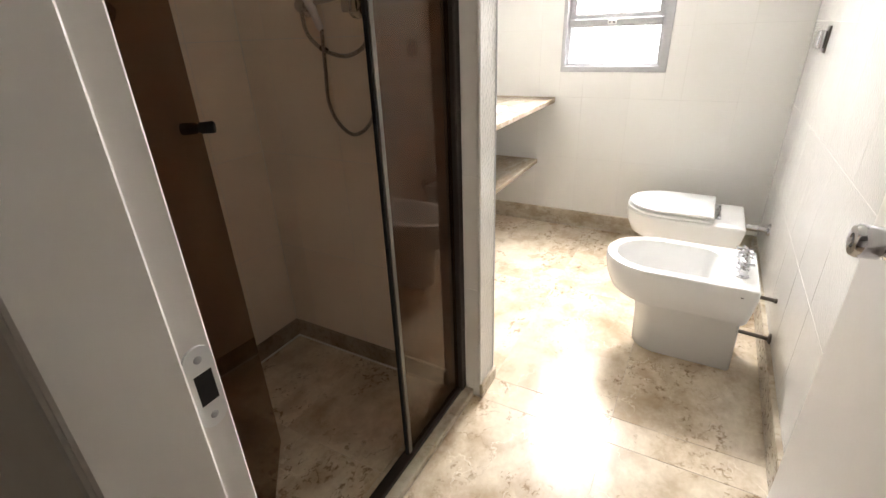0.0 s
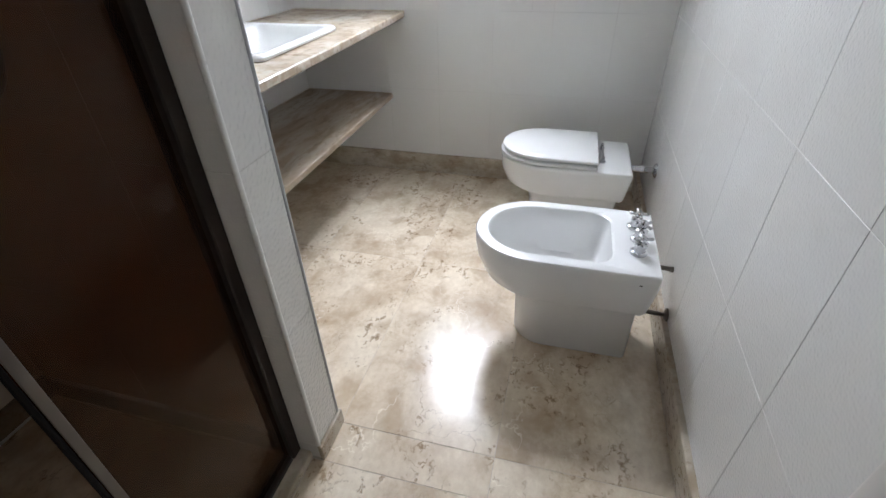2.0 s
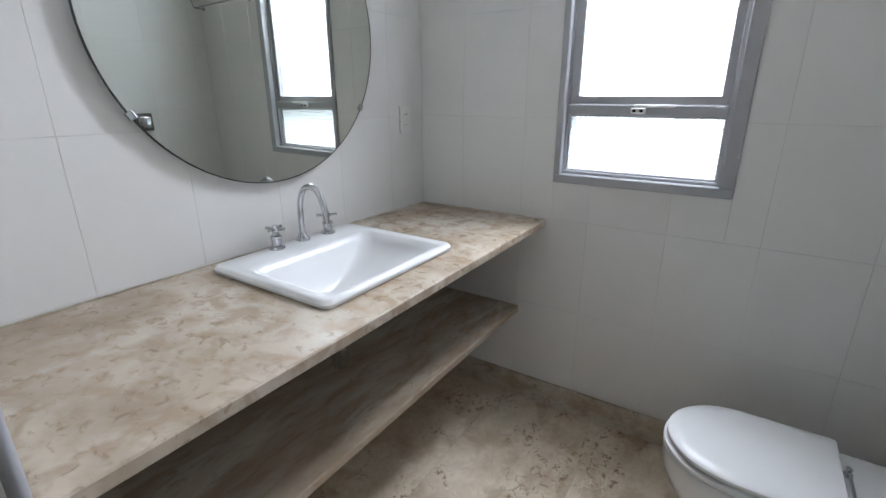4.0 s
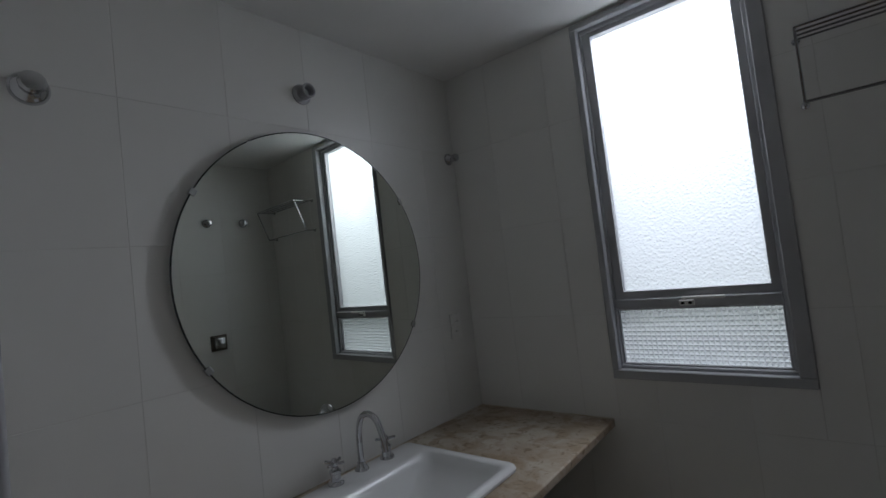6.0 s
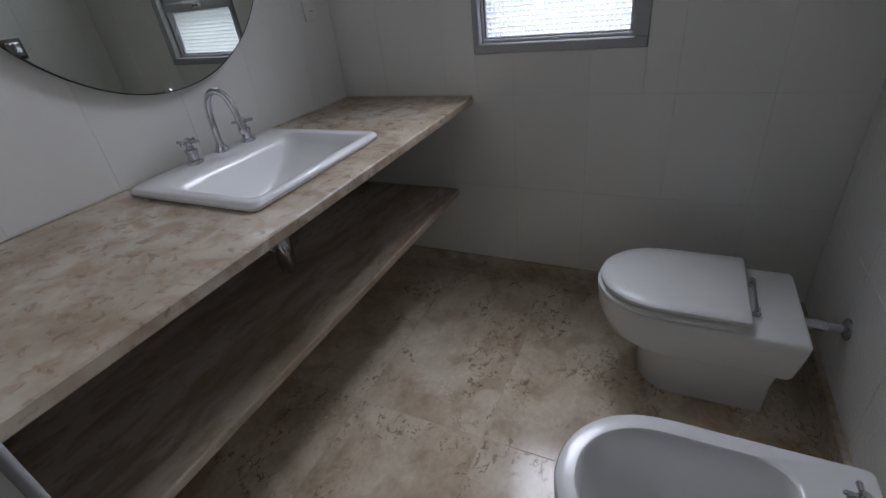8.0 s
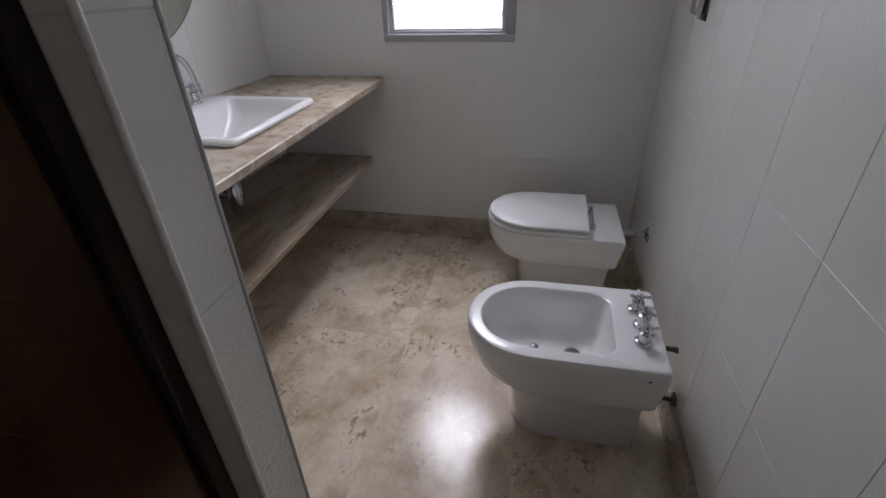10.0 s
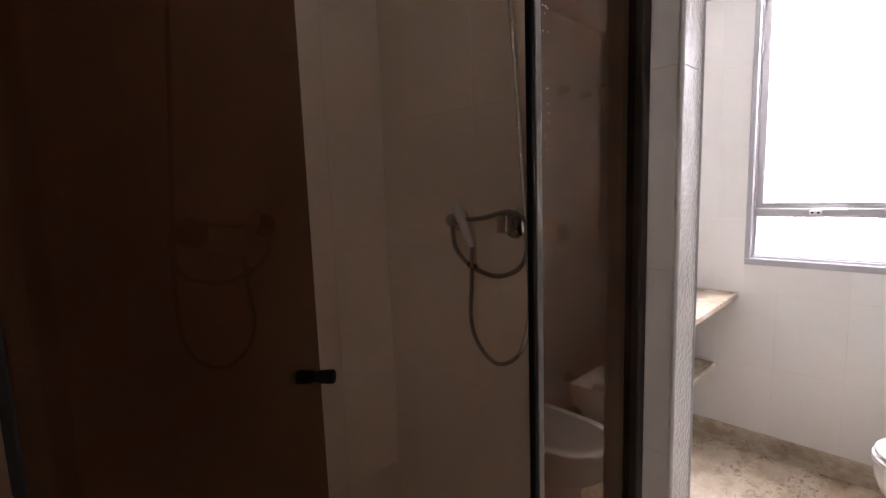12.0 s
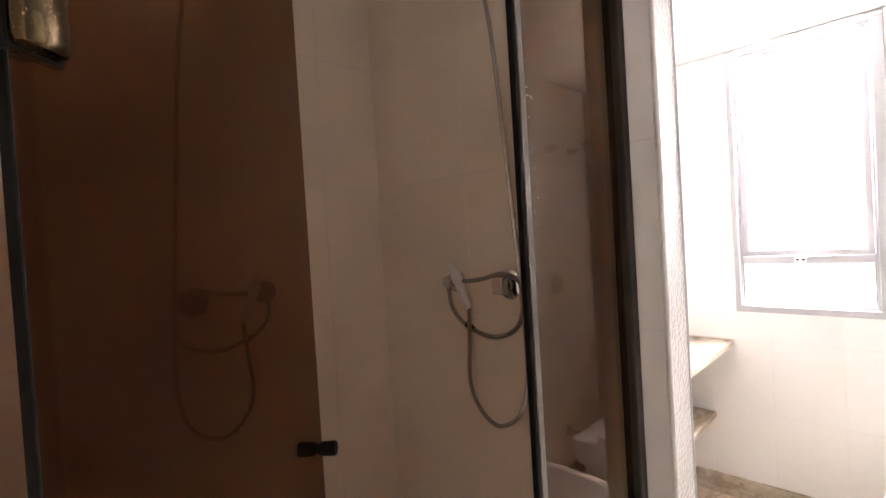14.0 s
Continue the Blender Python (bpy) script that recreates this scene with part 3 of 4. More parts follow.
build_doorway()


# ---- shower enclosure ----
def build_shower_glass():
    s = thing("shower_screen", (GLASS_X, 1.04, 0.028), "fixed smoked brown glass shower panel in a bronze channel", "shower screen")
    part("glass_panel", box((GLASS_X - 0.005, 0.846, 0.040), (GLASS_X + 0.005, 1.234, 2.060), 0.0015), SMOKED, s, "smoked brown glass panel")
    part("jamb_profile", box((-0.456, 1.207, 0.0285), (-0.412, PART_Y0 - 0.0005, 2.061), 0.003), BRONZE, s, "dark bronze wall channel")
    part("sill_channel", box((-0.453, 0.222, 0.0285), (-0.415, 1.206, 0.046), 0.003), BRONZE, s, "dark bronze sill channel")
    part("edge_seal", box((GLASS_X - 0.0065, 0.8385, 0.047), (GLASS_X + 0.0065, 0.8455, 2.059), 0.002), BLACK, s, "dark rubber edge strip")
    part("seal_lip", box((GLASS_X + 0.0055, 0.8465, 0.047), (GLASS_X + 0.0085, 0.862, 2.057), 0.001), SEAL, s, "clouded plastic seal lip")

    # dried lime drips beside the edge strip
    spots = bmesh.new()
    for _ in range(18):
        y, z, q = random.uniform(0.865, 0.890), random.uniform(1.56, 1.80), random.uniform(0.0004, 0.0011)
        lathe([(q, 0.0), (q * 0.8, 0.0004), (q * 0.2, 0.0005)], toward((GLASS_X + 0.0051, y, z), (1, 0, 0)), 8, spots)
    tagged(part("lime_spots", spots, SILICONE, s, "dried white lime drips"), "dried white lime drips", kind="stuff")

    a, b = Vector((-0.446, 0.224, 0)), Vector((-0.880, 0.694, 0))
    way = b - a
    length = way.length
    d = thing("shower_door", tuple(a), "open smoked brown glass shower door swung into the shower", "shower door")
    m = Matrix.Translation(a) @ Matrix.Rotation(math.atan2(way.y, way.x), 4, "Z")

    def placed(bm):
        bm.transform(m)
        return bm
    part("glass_leaf", placed(box((0.0, -0.005, 0.030), (length, 0.005, 2.062), 0.0015)), SMOKED, d, "smoked brown glass leaf")
    part("knob", lathe([(0.013, -0.044), (0.015, -0.040), (0.014, -0.012), (0.010, -0.006), (0.010, 0.006), (0.014, 0.012), (0.015, 0.040), (0.013, 0.044)], m @ toward((length - 0.030, 0, 1.128), (0, 1, 0)), 18), BLACK, d, "black double-sided knob", True)
    hz = 1.750
    for sgn in (-1, 1):
        loops = []
        for z, k in ((-0.043, 0.80), (-0.041, 0.93), (-0.036, 1.0), (0.036, 1.0), (0.041, 0.93), (0.043, 0.80)):
            arc = [(0.022 - 0.023 * k * math.cos(math.pi * q / 14), 0.0052 + 0.018 * k * math.sin(math.pi * q / 14) ** 0.6) for q in range(15)]
            loops.append([Vector((x, sgn * y, hz + z)) for x, y in arc])
        part("hinge_plate", placed(rings(bmesh.new(), loops)), OLD_BRASS, d, "tarnished brass glass clamp with a rounded face", True)
    part("gasket", placed(box((-0.005, -0.0051, hz - 0.046), (0.049, 0.0051, hz + 0.046), 0.001)), BLACK, d)
    part("hinge_pin", lathe([(0.0065, hz - 0.050), (0.0065, hz + 0.050)], m @ Matrix.Translation((-0.004, 0, 0)), 12), BLACK, d, "dark hinge pin", True)
    part("wall_plate", box((-0.472, FRONT + 0.0005, hz - 0.050), (-0.436, 0.214, hz + 0.050), 0.003), BRONZE, d, "dark bronze wall plate")
    part("edge_strip", placed(box((-0.0035, -0.0055, 0.032), (-0.0005, 0.0055, 2.060), 0.001)), BLACK, d, "dark rubber edge strip")


build_shower_glass()


def build_shower_fittings():
    yw = PART_Y0
    sh = thing("overhead_shower", (-0.80, yw, 2.33), "round chrome overhead shower on a curved wall arm", "shower")
    part("wall_flange", lathe([(0.030, 0.0), (0.030, 0.004), (0.020, 0.012), (0.013, 0.018)], toward((-0.80, yw, 2.335), (0, -1, 0)), 20), CHROME, sh, "", True)
    part("arm", tube([(-0.80, yw - 0.004, 2.335), (-0.80, 1.14, 2.342), (-0.80, 1.03, 2.348), (-0.80, 0.950, 2.336), (-0.80, 0.908, 2.292), (-0.80, 0.898, 2.238)], 0.0105, 12), CHROME, sh, "curved chrome arm", True)
    part("diverter", lathe([(0.014, 0.0), (0.017, 0.004), (0.017, 0.038), (0.013, 0.042)], toward((-0.80, 1.215, 2.337), (0, -1, 0.03)), 16), PLASTIC, sh, "white plastic diverter", True)
    rose = part("rose", lathe([(0.012, 0.075), (0.016, 0.066), (0.016, 0.056), (0.030, 0.046), (0.055, 0.036), (0.062, 0.030), (0.064, 0.004), (0.060, 0.0), (0.052, -0.002)], Matrix.Translation((-0.80, 0.895, 2.176)) @ Matrix.Rotation(radians(-7), 4, "X"), 32), CHROME, sh, "round chrome rose", True)
    part("spray_face", lathe([(0.052, 0.0005), (0.050, -0.003), (0.022, -0.004), (0.020, -0.007), (0.004, -0.008)], Matrix.Translation((-0.80, 0.895, 2.173)) @ Matrix.Rotation(radians(-7), 4, "X"), 28), BLACK, rose, "dark rubber spray face", True)
    # mixer valve with a square lever
    v = thing("shower_valve", (-0.766, yw, 1.408), "round chrome shower valve on the tiled wall", "shower valve")
    part("escutcheon", lathe([(0.042, 0.0), (0.042, 0.003), (0.034, 0.010), (0.022, 0.014), (0.020, 0.026)], toward((-0.766, yw, 1.408), (0, -1, 0)), 28), CHROME, v, "", True)
    part("lever", box((-0.785, yw - 0.060, 1.385), (-0.747, yw - 0.024, 1.433), 0.007, 3), CHROME, v, "square chrome grip", True)
    w = thing("handset_bracket", (-0.968, yw, 1.414), "round chrome wall outlet holding the hand shower", "bracket")
    part("escutcheon", lathe([(0.034, 0.0), (0.034, 0.003), (0.026, 0.010), (0.017, 0.014), (0.016, 0.032), (0.020, 0.036), (0.018, 0.046), (0.006, 0.048)], toward((-0.968, yw, 1.414), (0, -1, 0)), 24), CHROME, w, "", True)
    part("holder_arm", tube([(-0.962, yw - 0.030, 1.414), (-0.940, yw - 0.040, 1.412), (-0.918, yw - 0.046, 1.408)], 0.009, 10), CHROME, w, "", True)
    hs = thing("hand_shower", (-0.90, yw - 0.045, 1.40), "slim white and chrome hand shower on a steel hose", "hand shower")
    part("grip", lathe([(0.008, -0.060), (0.0115, -0.050), (0.013, 0.0), (0.0165, 0.045), (0.014, 0.056), (0.006, 0.058)], toward((-0.906, yw - 0.050, 1.395), (-0.42, 0, 1)), 16), PLASTIC, hs, "white plastic grip", True)
    part("nozzle", lathe([(0.010, 0.0), (0.007, 0.024), (0.003, 0.028)], toward((-0.928, yw - 0.052, 1.447), (-0.35, -0.2, 1)), 14), PLASTIC, hs, "", True)
    part("hose", tube([(-0.798, yw - 0.045, 2.325), (-0.785, yw - 0.030, 2.25), (-0.762, yw - 0.023, 2.06), (-0.732, yw - 0.023, 1.66), (-0.712, yw - 0.025, 1.38), (-0.705, yw - 0.026, 1.18), (-0.732, yw - 0.032, 1.062), (-0.805, yw - 0.036, 1.012), (-0.872, yw - 0.036, 1.048), (-0.902, yw - 0.038, 1.12), (-0.893, yw - 0.042, 1.23), (-0.882, yw - 0.048, 1.345)], 0.0062, 8, steps=26, ribs=0.07), STEEL_HOSE, hs, "ribbed steel hose", True)
    co = thing("coiled_hose", (-0.9, yw - 0.03, 1.30), "looped ribbed hose between the shower outlets", "hose")
    part("loop", tube([(-0.966, yw - 0.040, 1.400), (-0.960, yw - 0.036, 1.338), (-0.930, yw - 0.030, 1.298), (-0.880, yw - 0.028, 1.272), (-0.807, yw - 0.028, 1.262), (-0.735, yw - 0.028, 1.290), (-0.706, yw - 0.028, 1.350), (-0.712, yw - 0.030, 1.418), (-0.765, yw - 0.034, 1.440), (-0.840, yw - 0.040, 1.424), (-0.905, yw - 0.045, 1.418)], 0.0068, 8, steps=18, ribs=0.07), STEEL_HOSE, co, "", True)
    part("coupling", lathe([(0.009, 0.0), (0.0095, 0.006), (0.0095, 0.024), (0.008, 0.028)], toward((-0.912, yw - 0.029, 1.288), (0.9, 0, -0.42)), 12), OLD_BRASS, co, "yellowed coupling nut", True)


build_shower_fittings()


# ---- vanity ----
def build_vanity():
    c = thing("vanity_counter", (-0.97, 2.28, 0.86), "cream travertine vanity counter spanning between two walls", "counter")
    x1, y0, y1 = -0.672, PART_Y1 + 0.001, BACK - 0.001
    xn, xf = wall_x(y0) + 0.001, wall_x(y1) + 0.001
    hx0, hx1, hy0, hy1 = -1.250, -0.815, 2.045, 2.560

    def strip(z):
        """A thin line of mortar along the slanting wall."""
        return rings(bmesh.new(), [[Vector(p) for p in ((xn, y0, h), (xn + 0.004, y0, h), (xf + 0.004, y1, h), (xf, y1, h))] for h in (z, z + 0.004)])

    bm = bmesh.new()
    e = 0.004
    outer = [[Vector(p) for p in ((xn, y0, z), (x1 - i, y0, z), (x1 - i, y1, z), (xf, y1, z))] for z, i in ((0.858, e), (0.858 + e, 0.0), (0.890 - e, 0.0), (0.890, e))]
    inner = [[Vector((x, y, z)) for x, y in ((hx0, hy0), (hx1, hy0), (hx1, hy1), (hx0, hy1))] for z in (0.890, 0.858)]
    rings(bm, outer + inner + [outer[0]], False, False)
    bmesh.ops.remove_doubles(bm, verts=bm.verts, dist=1e-5)
    part("slab", bm, COUNTER_STONE, c, "polished travertine slab")
    part("upstand_line", strip(0.890), SKIRT_STONE, c)
    part("upstand_line", box((xf + 0.004, y1 - 0.004, 0.890), (x1, y1, 0.894)), SKIRT_STONE, c)
    s = thing("vanity_shelf", (-1.02, 2.28, 0.42), "cream travertine shelf under the vanity counter", "shelf")
    part("slab", rings(bmesh.new(), [[Vector(p) for p in ((xn, y0, z), (-0.773 - i, y0, z), (-0.773 - i, y1, z), (xf, y1, z))] for z, i in ((0.435, 0.004), (0.439, 0.0), (0.460, 0.0), (0.464, 0.004))]), SHELF_STONE, s, "polished travertine slab")
    part("joint_line", strip(0.464), SKIRT_STONE, s)
    part("joint_line", box((xf + 0.004, y1 - 0.004, 0.464), (-0.778, y1, 0.468)), SKIRT_STONE, s)


build_vanity()


def cross_tap(name, at, height, label, group, arm=0.036, lean=(0, 0, 1), spin=20):
    t = thing(name, at, label, "tap", group)
    m = toward(at, lean)
    k = height / 0.075
    part("base", lathe([(0.0255, 0.0), (0.0255, 0.006 * k), (0.023, 0.009 * k), (0.0170, 0.012 * k), (0.0165, 0.032 * k), (0.0190, 0.034 * k), (0.0190, 0.041 * k), (0.012, 0.045 * k), (0.010, 0.052 * k)], m, 24), CHROME, t, "", True)
    h = part("hub", lathe([(0.009, 0.052 * k), (0.011, 0.056 * k), (0.011, 0.068 * k), (0.007, 0.075 * k), (0.002, 0.076 * k)], m, 20), CHROME, t, "", True)
    for i in range(4):
        a = radians(spin + 90 * i)
        d = Vector((math.cos(a), math.sin(a), 0.06))
        part("handle_arm", lathe([(0.0056, 0.004), (0.0050, arm * 0.6), (0.0058, arm - 0.003), (0.0034, arm)], m @ toward((0, 0, 0.062 * k), d), 10), CHROME, h, "", True)
    return t


def build_sink():
    s = thing("washbasin", (-1.0, 2.265, 0.89), "white rectangular drop-in porcelain washbasin set in the counter", "sink")
    x0, x1, y0, y1 = -1.277, -0.786, 2.012, 2.588
    loops = [rounded_rect(x0 + 0.012, x1 - 0.012, y0 + 0.012, y1 - 0.012, 0.8905, 0.02), rounded_rect(x0 + 0.002, x1 - 0.002, y0 + 0.002, y1 - 0.002, 0.894, 0.024),
             rounded_rect(x0, x1, y0, y1, 0.903, 0.026), rounded_rect(x0 + 0.004, x1 - 0.004, y0 + 0.004, y1 - 0.004, 0.911, 0.026), rounded_rect(x0 + 0.012, x1 - 0.010, y0 + 0.010, y1 - 0.010, 0.9145, 0.024),
             rounded_rect(-1.160, x1 - 0.025, y0 + 0.032, y1 - 0.032, 0.9140, 0.030), rounded_rect(-1.148, x1 - 0.031, y0 + 0.041, y1 - 0.041, 0.9085, 0.034), rounded_rect(-1.137, x1 - 0.040, y0 + 0.054, y1 - 0.054, 0.885, 0.04),
             rounded_rect(-1.119, x1 - 0.073, y0 + 0.092, y1 - 0.095, 0.845, 0.048), rounded_rect(-1.100, x1 - 0.122, y0 + 0.140, y1 - 0.170, 0.804, 0.048), rounded_rect(-1.087, x1 - 0.165, y0 + 0.180, y1 - 0.235, 0.780, 0.042), rounded_rect(-1.076, x1 - 0.198, y0 + 0.207, y1 - 0.283, 0.769, 0.034),
             rounded_rect(-1.050, -1.010, 2.242, 2.282, 0.7665, 0.018)]
    part("bowl", rings(bmesh.new(), loops, False, True), PORCELAIN, s, "glossy white porcelain bowl", True)
    under = [rounded_rect(-1.235, x1 - 0.036, y0 + 0.036, y1 - 0.036, 0.888, 0.03), rounded_rect(-1.145, x1 - 0.060, y0 + 0.078, y1 - 0.078, 0.838, 0.05), rounded_rect(-1.122, x1 - 0.112, y0 + 0.130, y1 - 0.155, 0.792, 0.05), rounded_rect(-1.095, x1 - 0.180, y0 + 0.195, y1 - 0.265, 0.756, 0.03)]
    part("underside", rings(bmesh.new(), under, False, True), PORCELAIN, s, "", True)
    part("drain", lathe([(0.026, 0.7670), (0.027, 0.7700), (0.020, 0.7715), (0.017, 0.7685), (0.004, 0.7670)], Matrix.Translation((-1.030, 2.262, 0)), 24), CHROME, s, "chrome drain ring", True)
    # black disc over the closed drain, painted as the shade inside it
    part("plug_hole_shade", lathe([(0.0165, 0.7695), (0.006, 0.7701)], Matrix.Translation((-1.030, 2.262, 0)), 20), HOLE_SHADE, s)
    cross_tap("basin_tap", (-1.237, 2.222, 0.9135), 0.080, "chrome cross-handle tap on the washbasin ledge", "washbasin taps")
    cross_tap("basin_tap", (-1.232, 2.440, 0.9135), 0.080, "chrome cross-handle tap on the washbasin ledge", "washbasin taps", spin=50)
    sp = thing("basin_spout", (-1.2420, 2.333, 0.9135), "tall chrome swan-neck spout on the washbasin ledge", "spout")
    part("base", lathe([(0.024, 0.0), (0.024, 0.004), (0.019, 0.012), (0.0145, 0.020), (0.0135, 0.026)], Matrix.Translation((-1.2420, 2.333, 0.9135)), 24), CHROME, sp, "", True)
    part("neck", tube([(-1.2420, 2.333, 0.925), (-1.2420, 2.333, 0.99), (-1.2400, 2.334, 1.040), (-1.2210, 2.334, 1.087), (-1.1860, 2.335, 1.104), (-1.1490, 2.336, 1.088), (-1.1290, 2.337, 1.040), (-1.1220, 2.337, 0.990)], 0.0105, 16), CHROME, sp, "chrome swan neck", True)
    part("aerator", lathe([(0.0125, 0.0), (0.0130, 0.014), (0.0110, 0.016)], toward((-1.1215, 2.337, 0.976), (-0.05, 0, 1)), 16), CHROME, sp, "", True)
    t = thing("sink_trap", (-1.030, 2.262, 0.60), "chrome bottle trap hanging below the washbasin", "trap")
    part("tailpipe", lathe([(0.016, 0.60), (0.016, 0.758)], Matrix.Translation((-1.030, 2.262, 0)), 18), CHROME, t, "", True)
    part("nut", lathe([(0.019, 0.668), (0.023, 0.672), (0.023, 0.684), (0.019, 0.688)], Matrix.Translation((-1.030, 2.262, 0)), 8), CHROME, t)
    part("cup", lathe([(0.012, 0.518), (0.021, 0.521), (0.027, 0.540), (0.032, 0.595), (0.031, 0.640), (0.022, 0.660), (0.017, 0.666)], Matrix.Translation((-1.030, 2.262, 0)), 24), CHROME, t, "chrome bottle cup", True)
    part("outlet_pipe", tube([(-1.055, 2.262, 0.606), (-1.115, 2.264, 0.602), (-1.23, 2.266, 0.582), (wall_x(2.268) + 0.001, 2.268, 0.556)], 0.018, 14), CHROME, t, "", True)
    part("flange", lathe([(0.032, 0.0), (0.030, 0.006), (0.018, 0.010)], toward((wall_x(2.268), 2.268, 0.556), (1, 0, 0)), 20), CHROME, t, "", True)


build_sink()


def build_mirror():
    c, r, xm = (2.302, 1.594), 0.479, LEFT + 0.030
    mi = thing("round_mirror", (LEFT, c[0], c[1]), "large round frameless mirror with a dark polished edge", "mirror")
    part("back_board", lathe([(0.36, 0.0), (0.36, xm - 0.007 - LEFT)], toward((LEFT, *c), (1, 0, 0)), 72), BLACK, mi)
    part("edge", lathe([(r - 0.006, -0.0065), (r, -0.0055), (r, -0.0008), (r - 0.0015, 0.0004), (r - 0.0038, 0.0004)], toward((xm, *c), (1, 0, 0)), 120, caps=False), EDGE_GLASS, mi, "dark polished glass edge", True)
    part("silvered_glass", lathe([(r - 0.0036, -0.003), (r - 0.0036, 0.0)], toward((xm, *c), (1, 0, 0)), 120), MIRROR, mi, "clear mirror glass")
    for deg in (-32, 32, 148, 212):
        a = radians(deg)
        m = Matrix.Translation((xm, c[0] + r * math.cos(a), c[1] + r * math.sin(a))) @ Matrix.Rotation(a, 4, "X")
        bm = box((-0.012, -0.014, -0.011), (0.004, 0.005, 0.011), 0.002, 2)
        bm.transform(m)
        part("clip", bm, CHROME, mi, "small chrome edge clip")
    slanted(mi)


build_mirror()


# ---- sanitary ware ----
def lowered(loops, k):
    """The same loops with their heights scaled by k."""
    return [[Vector((p.x, p.y, p.z * k)) for p in loop] for loop in loops]


def build_bidet():
    b = thing("bidet", (0.25, 1.935, 0.0), "white porcelain pedestal bidet with three chrome taps", "bidet")
    yc, hw = 1.935, 0.188
    xb, xt = 0.528, -0.044
    loops = [bowed(xb - 0.030, xt + 0.100, yc, hw - 0.040, 0.286, 0.02), bowed(xb - 0.022, xt + 0.050, yc, hw - 0.008, 0.288, 0.016), bowed(xb - 0.018, xt + 0.034, yc, hw - 0.002, 0.300), bowed(xb - 0.008, xt + 0.010, yc, hw, 0.355), bowed(xb, xt + 0.001, yc, hw, 0.41), bowed(xb, xt, yc, hw, 0.441),
             bowed(xb - 0.004, xt + 0.004, yc, hw - 0.004, 0.4475), bowed(xb - 0.010, xt + 0.010, yc, hw - 0.010, 0.4495), bowed(0.400, xt + 0.040, yc, hw - 0.041, 0.4485, 0.05), bowed(0.394, xt + 0.046, yc, hw - 0.047, 0.443, 0.055),
             bowed(0.388, xt + 0.054, yc, hw - 0.056, 0.40, 0.06), bowed(0.370, xt + 0.085, yc, hw - 0.080, 0.335, 0.06), bowed(0.350, xt + 0.135, yc, hw - 0.105, 0.305, 0.05), bowed(0.335, xt + 0.21, yc, hw - 0.15, 0.297, 0.03)]
    part("bowl", rings(bmesh.new(), lowered(loops, 0.957)), PORCELAIN, b, "glossy white porcelain bowl", True)
    part("pedestal", rings(bmesh.new(), [bowed(0.504, 0.116, yc, 0.097, 0.0, 0.012), bowed(0.506, 0.112, yc, 0.100, 0.006, 0.012), bowed(0.504, 0.106, yc, 0.104, 0.15, 0.012), bowed(0.500, 0.092, yc, 0.118, 0.262, 0.014), bowed(0.500, 0.084, yc, 0.128, 0.2735, 0.014)]), PORCELAIN, b, "", True)
    part("drain", lathe([(0.024, 0.2845), (0.024, 0.2875), (0.017, 0.2885), (0.004, 0.2865)], Matrix.Translation((0.290, yc + 0.006, 0)), 20), CHROME, b, "chrome drain", True)
    part("jet", lathe([(0.016, 0.0), (0.016, 0.008), (0.012, 0.018), (0.004, 0.022)], toward((0.170, yc + 0.004, 0.2825), (0.15, 0, 1)), 18), CHROME, b, "chrome spray jet", True)
    part("badge", box((0.470, yc - hw - 0.0006, 0.393), (0.478, yc - hw + 0.001, 0.397)), BLACK, b, "small dark badge")
    for x, y, h, sp in ((0.466, 1.862, 0.062, 15), (0.472, 1.935, 0.072, 40), (0.466, 2.010, 0.062, 5)):
        cross_tap("bidet_tap", (x, y, 0.4297), h, "chrome cross-handle tap on the bidet deck", "bidet taps", 0.031, (0.10, 0, 1), sp)
    for y, z, reach, wide in ((1.955, 0.125, 0.505, 0.026), (2.045, 0.258, 0.520, 0.011)):
        t = thing("bidet_supply", (RIGHT, y, z), "short dark metal supply pipe behind the bidet", "pipe", "bidet pipes")
        part("pipe", tube([(RIGHT - 0.002, y, z), ((RIGHT + reach) / 2, y, z + 0.004), (reach, y, z + 0.008)], 0.0085, 12), DARK_METAL, t, "", True)
        part("flange", lathe([(wide, 0.0), (wide * 0.92, 0.005), (0.012, 0.010)], toward((RIGHT - 0.0005, y, z), (-1, 0, 0)), 18), DARK_METAL, t, "", True)


build_bidet()


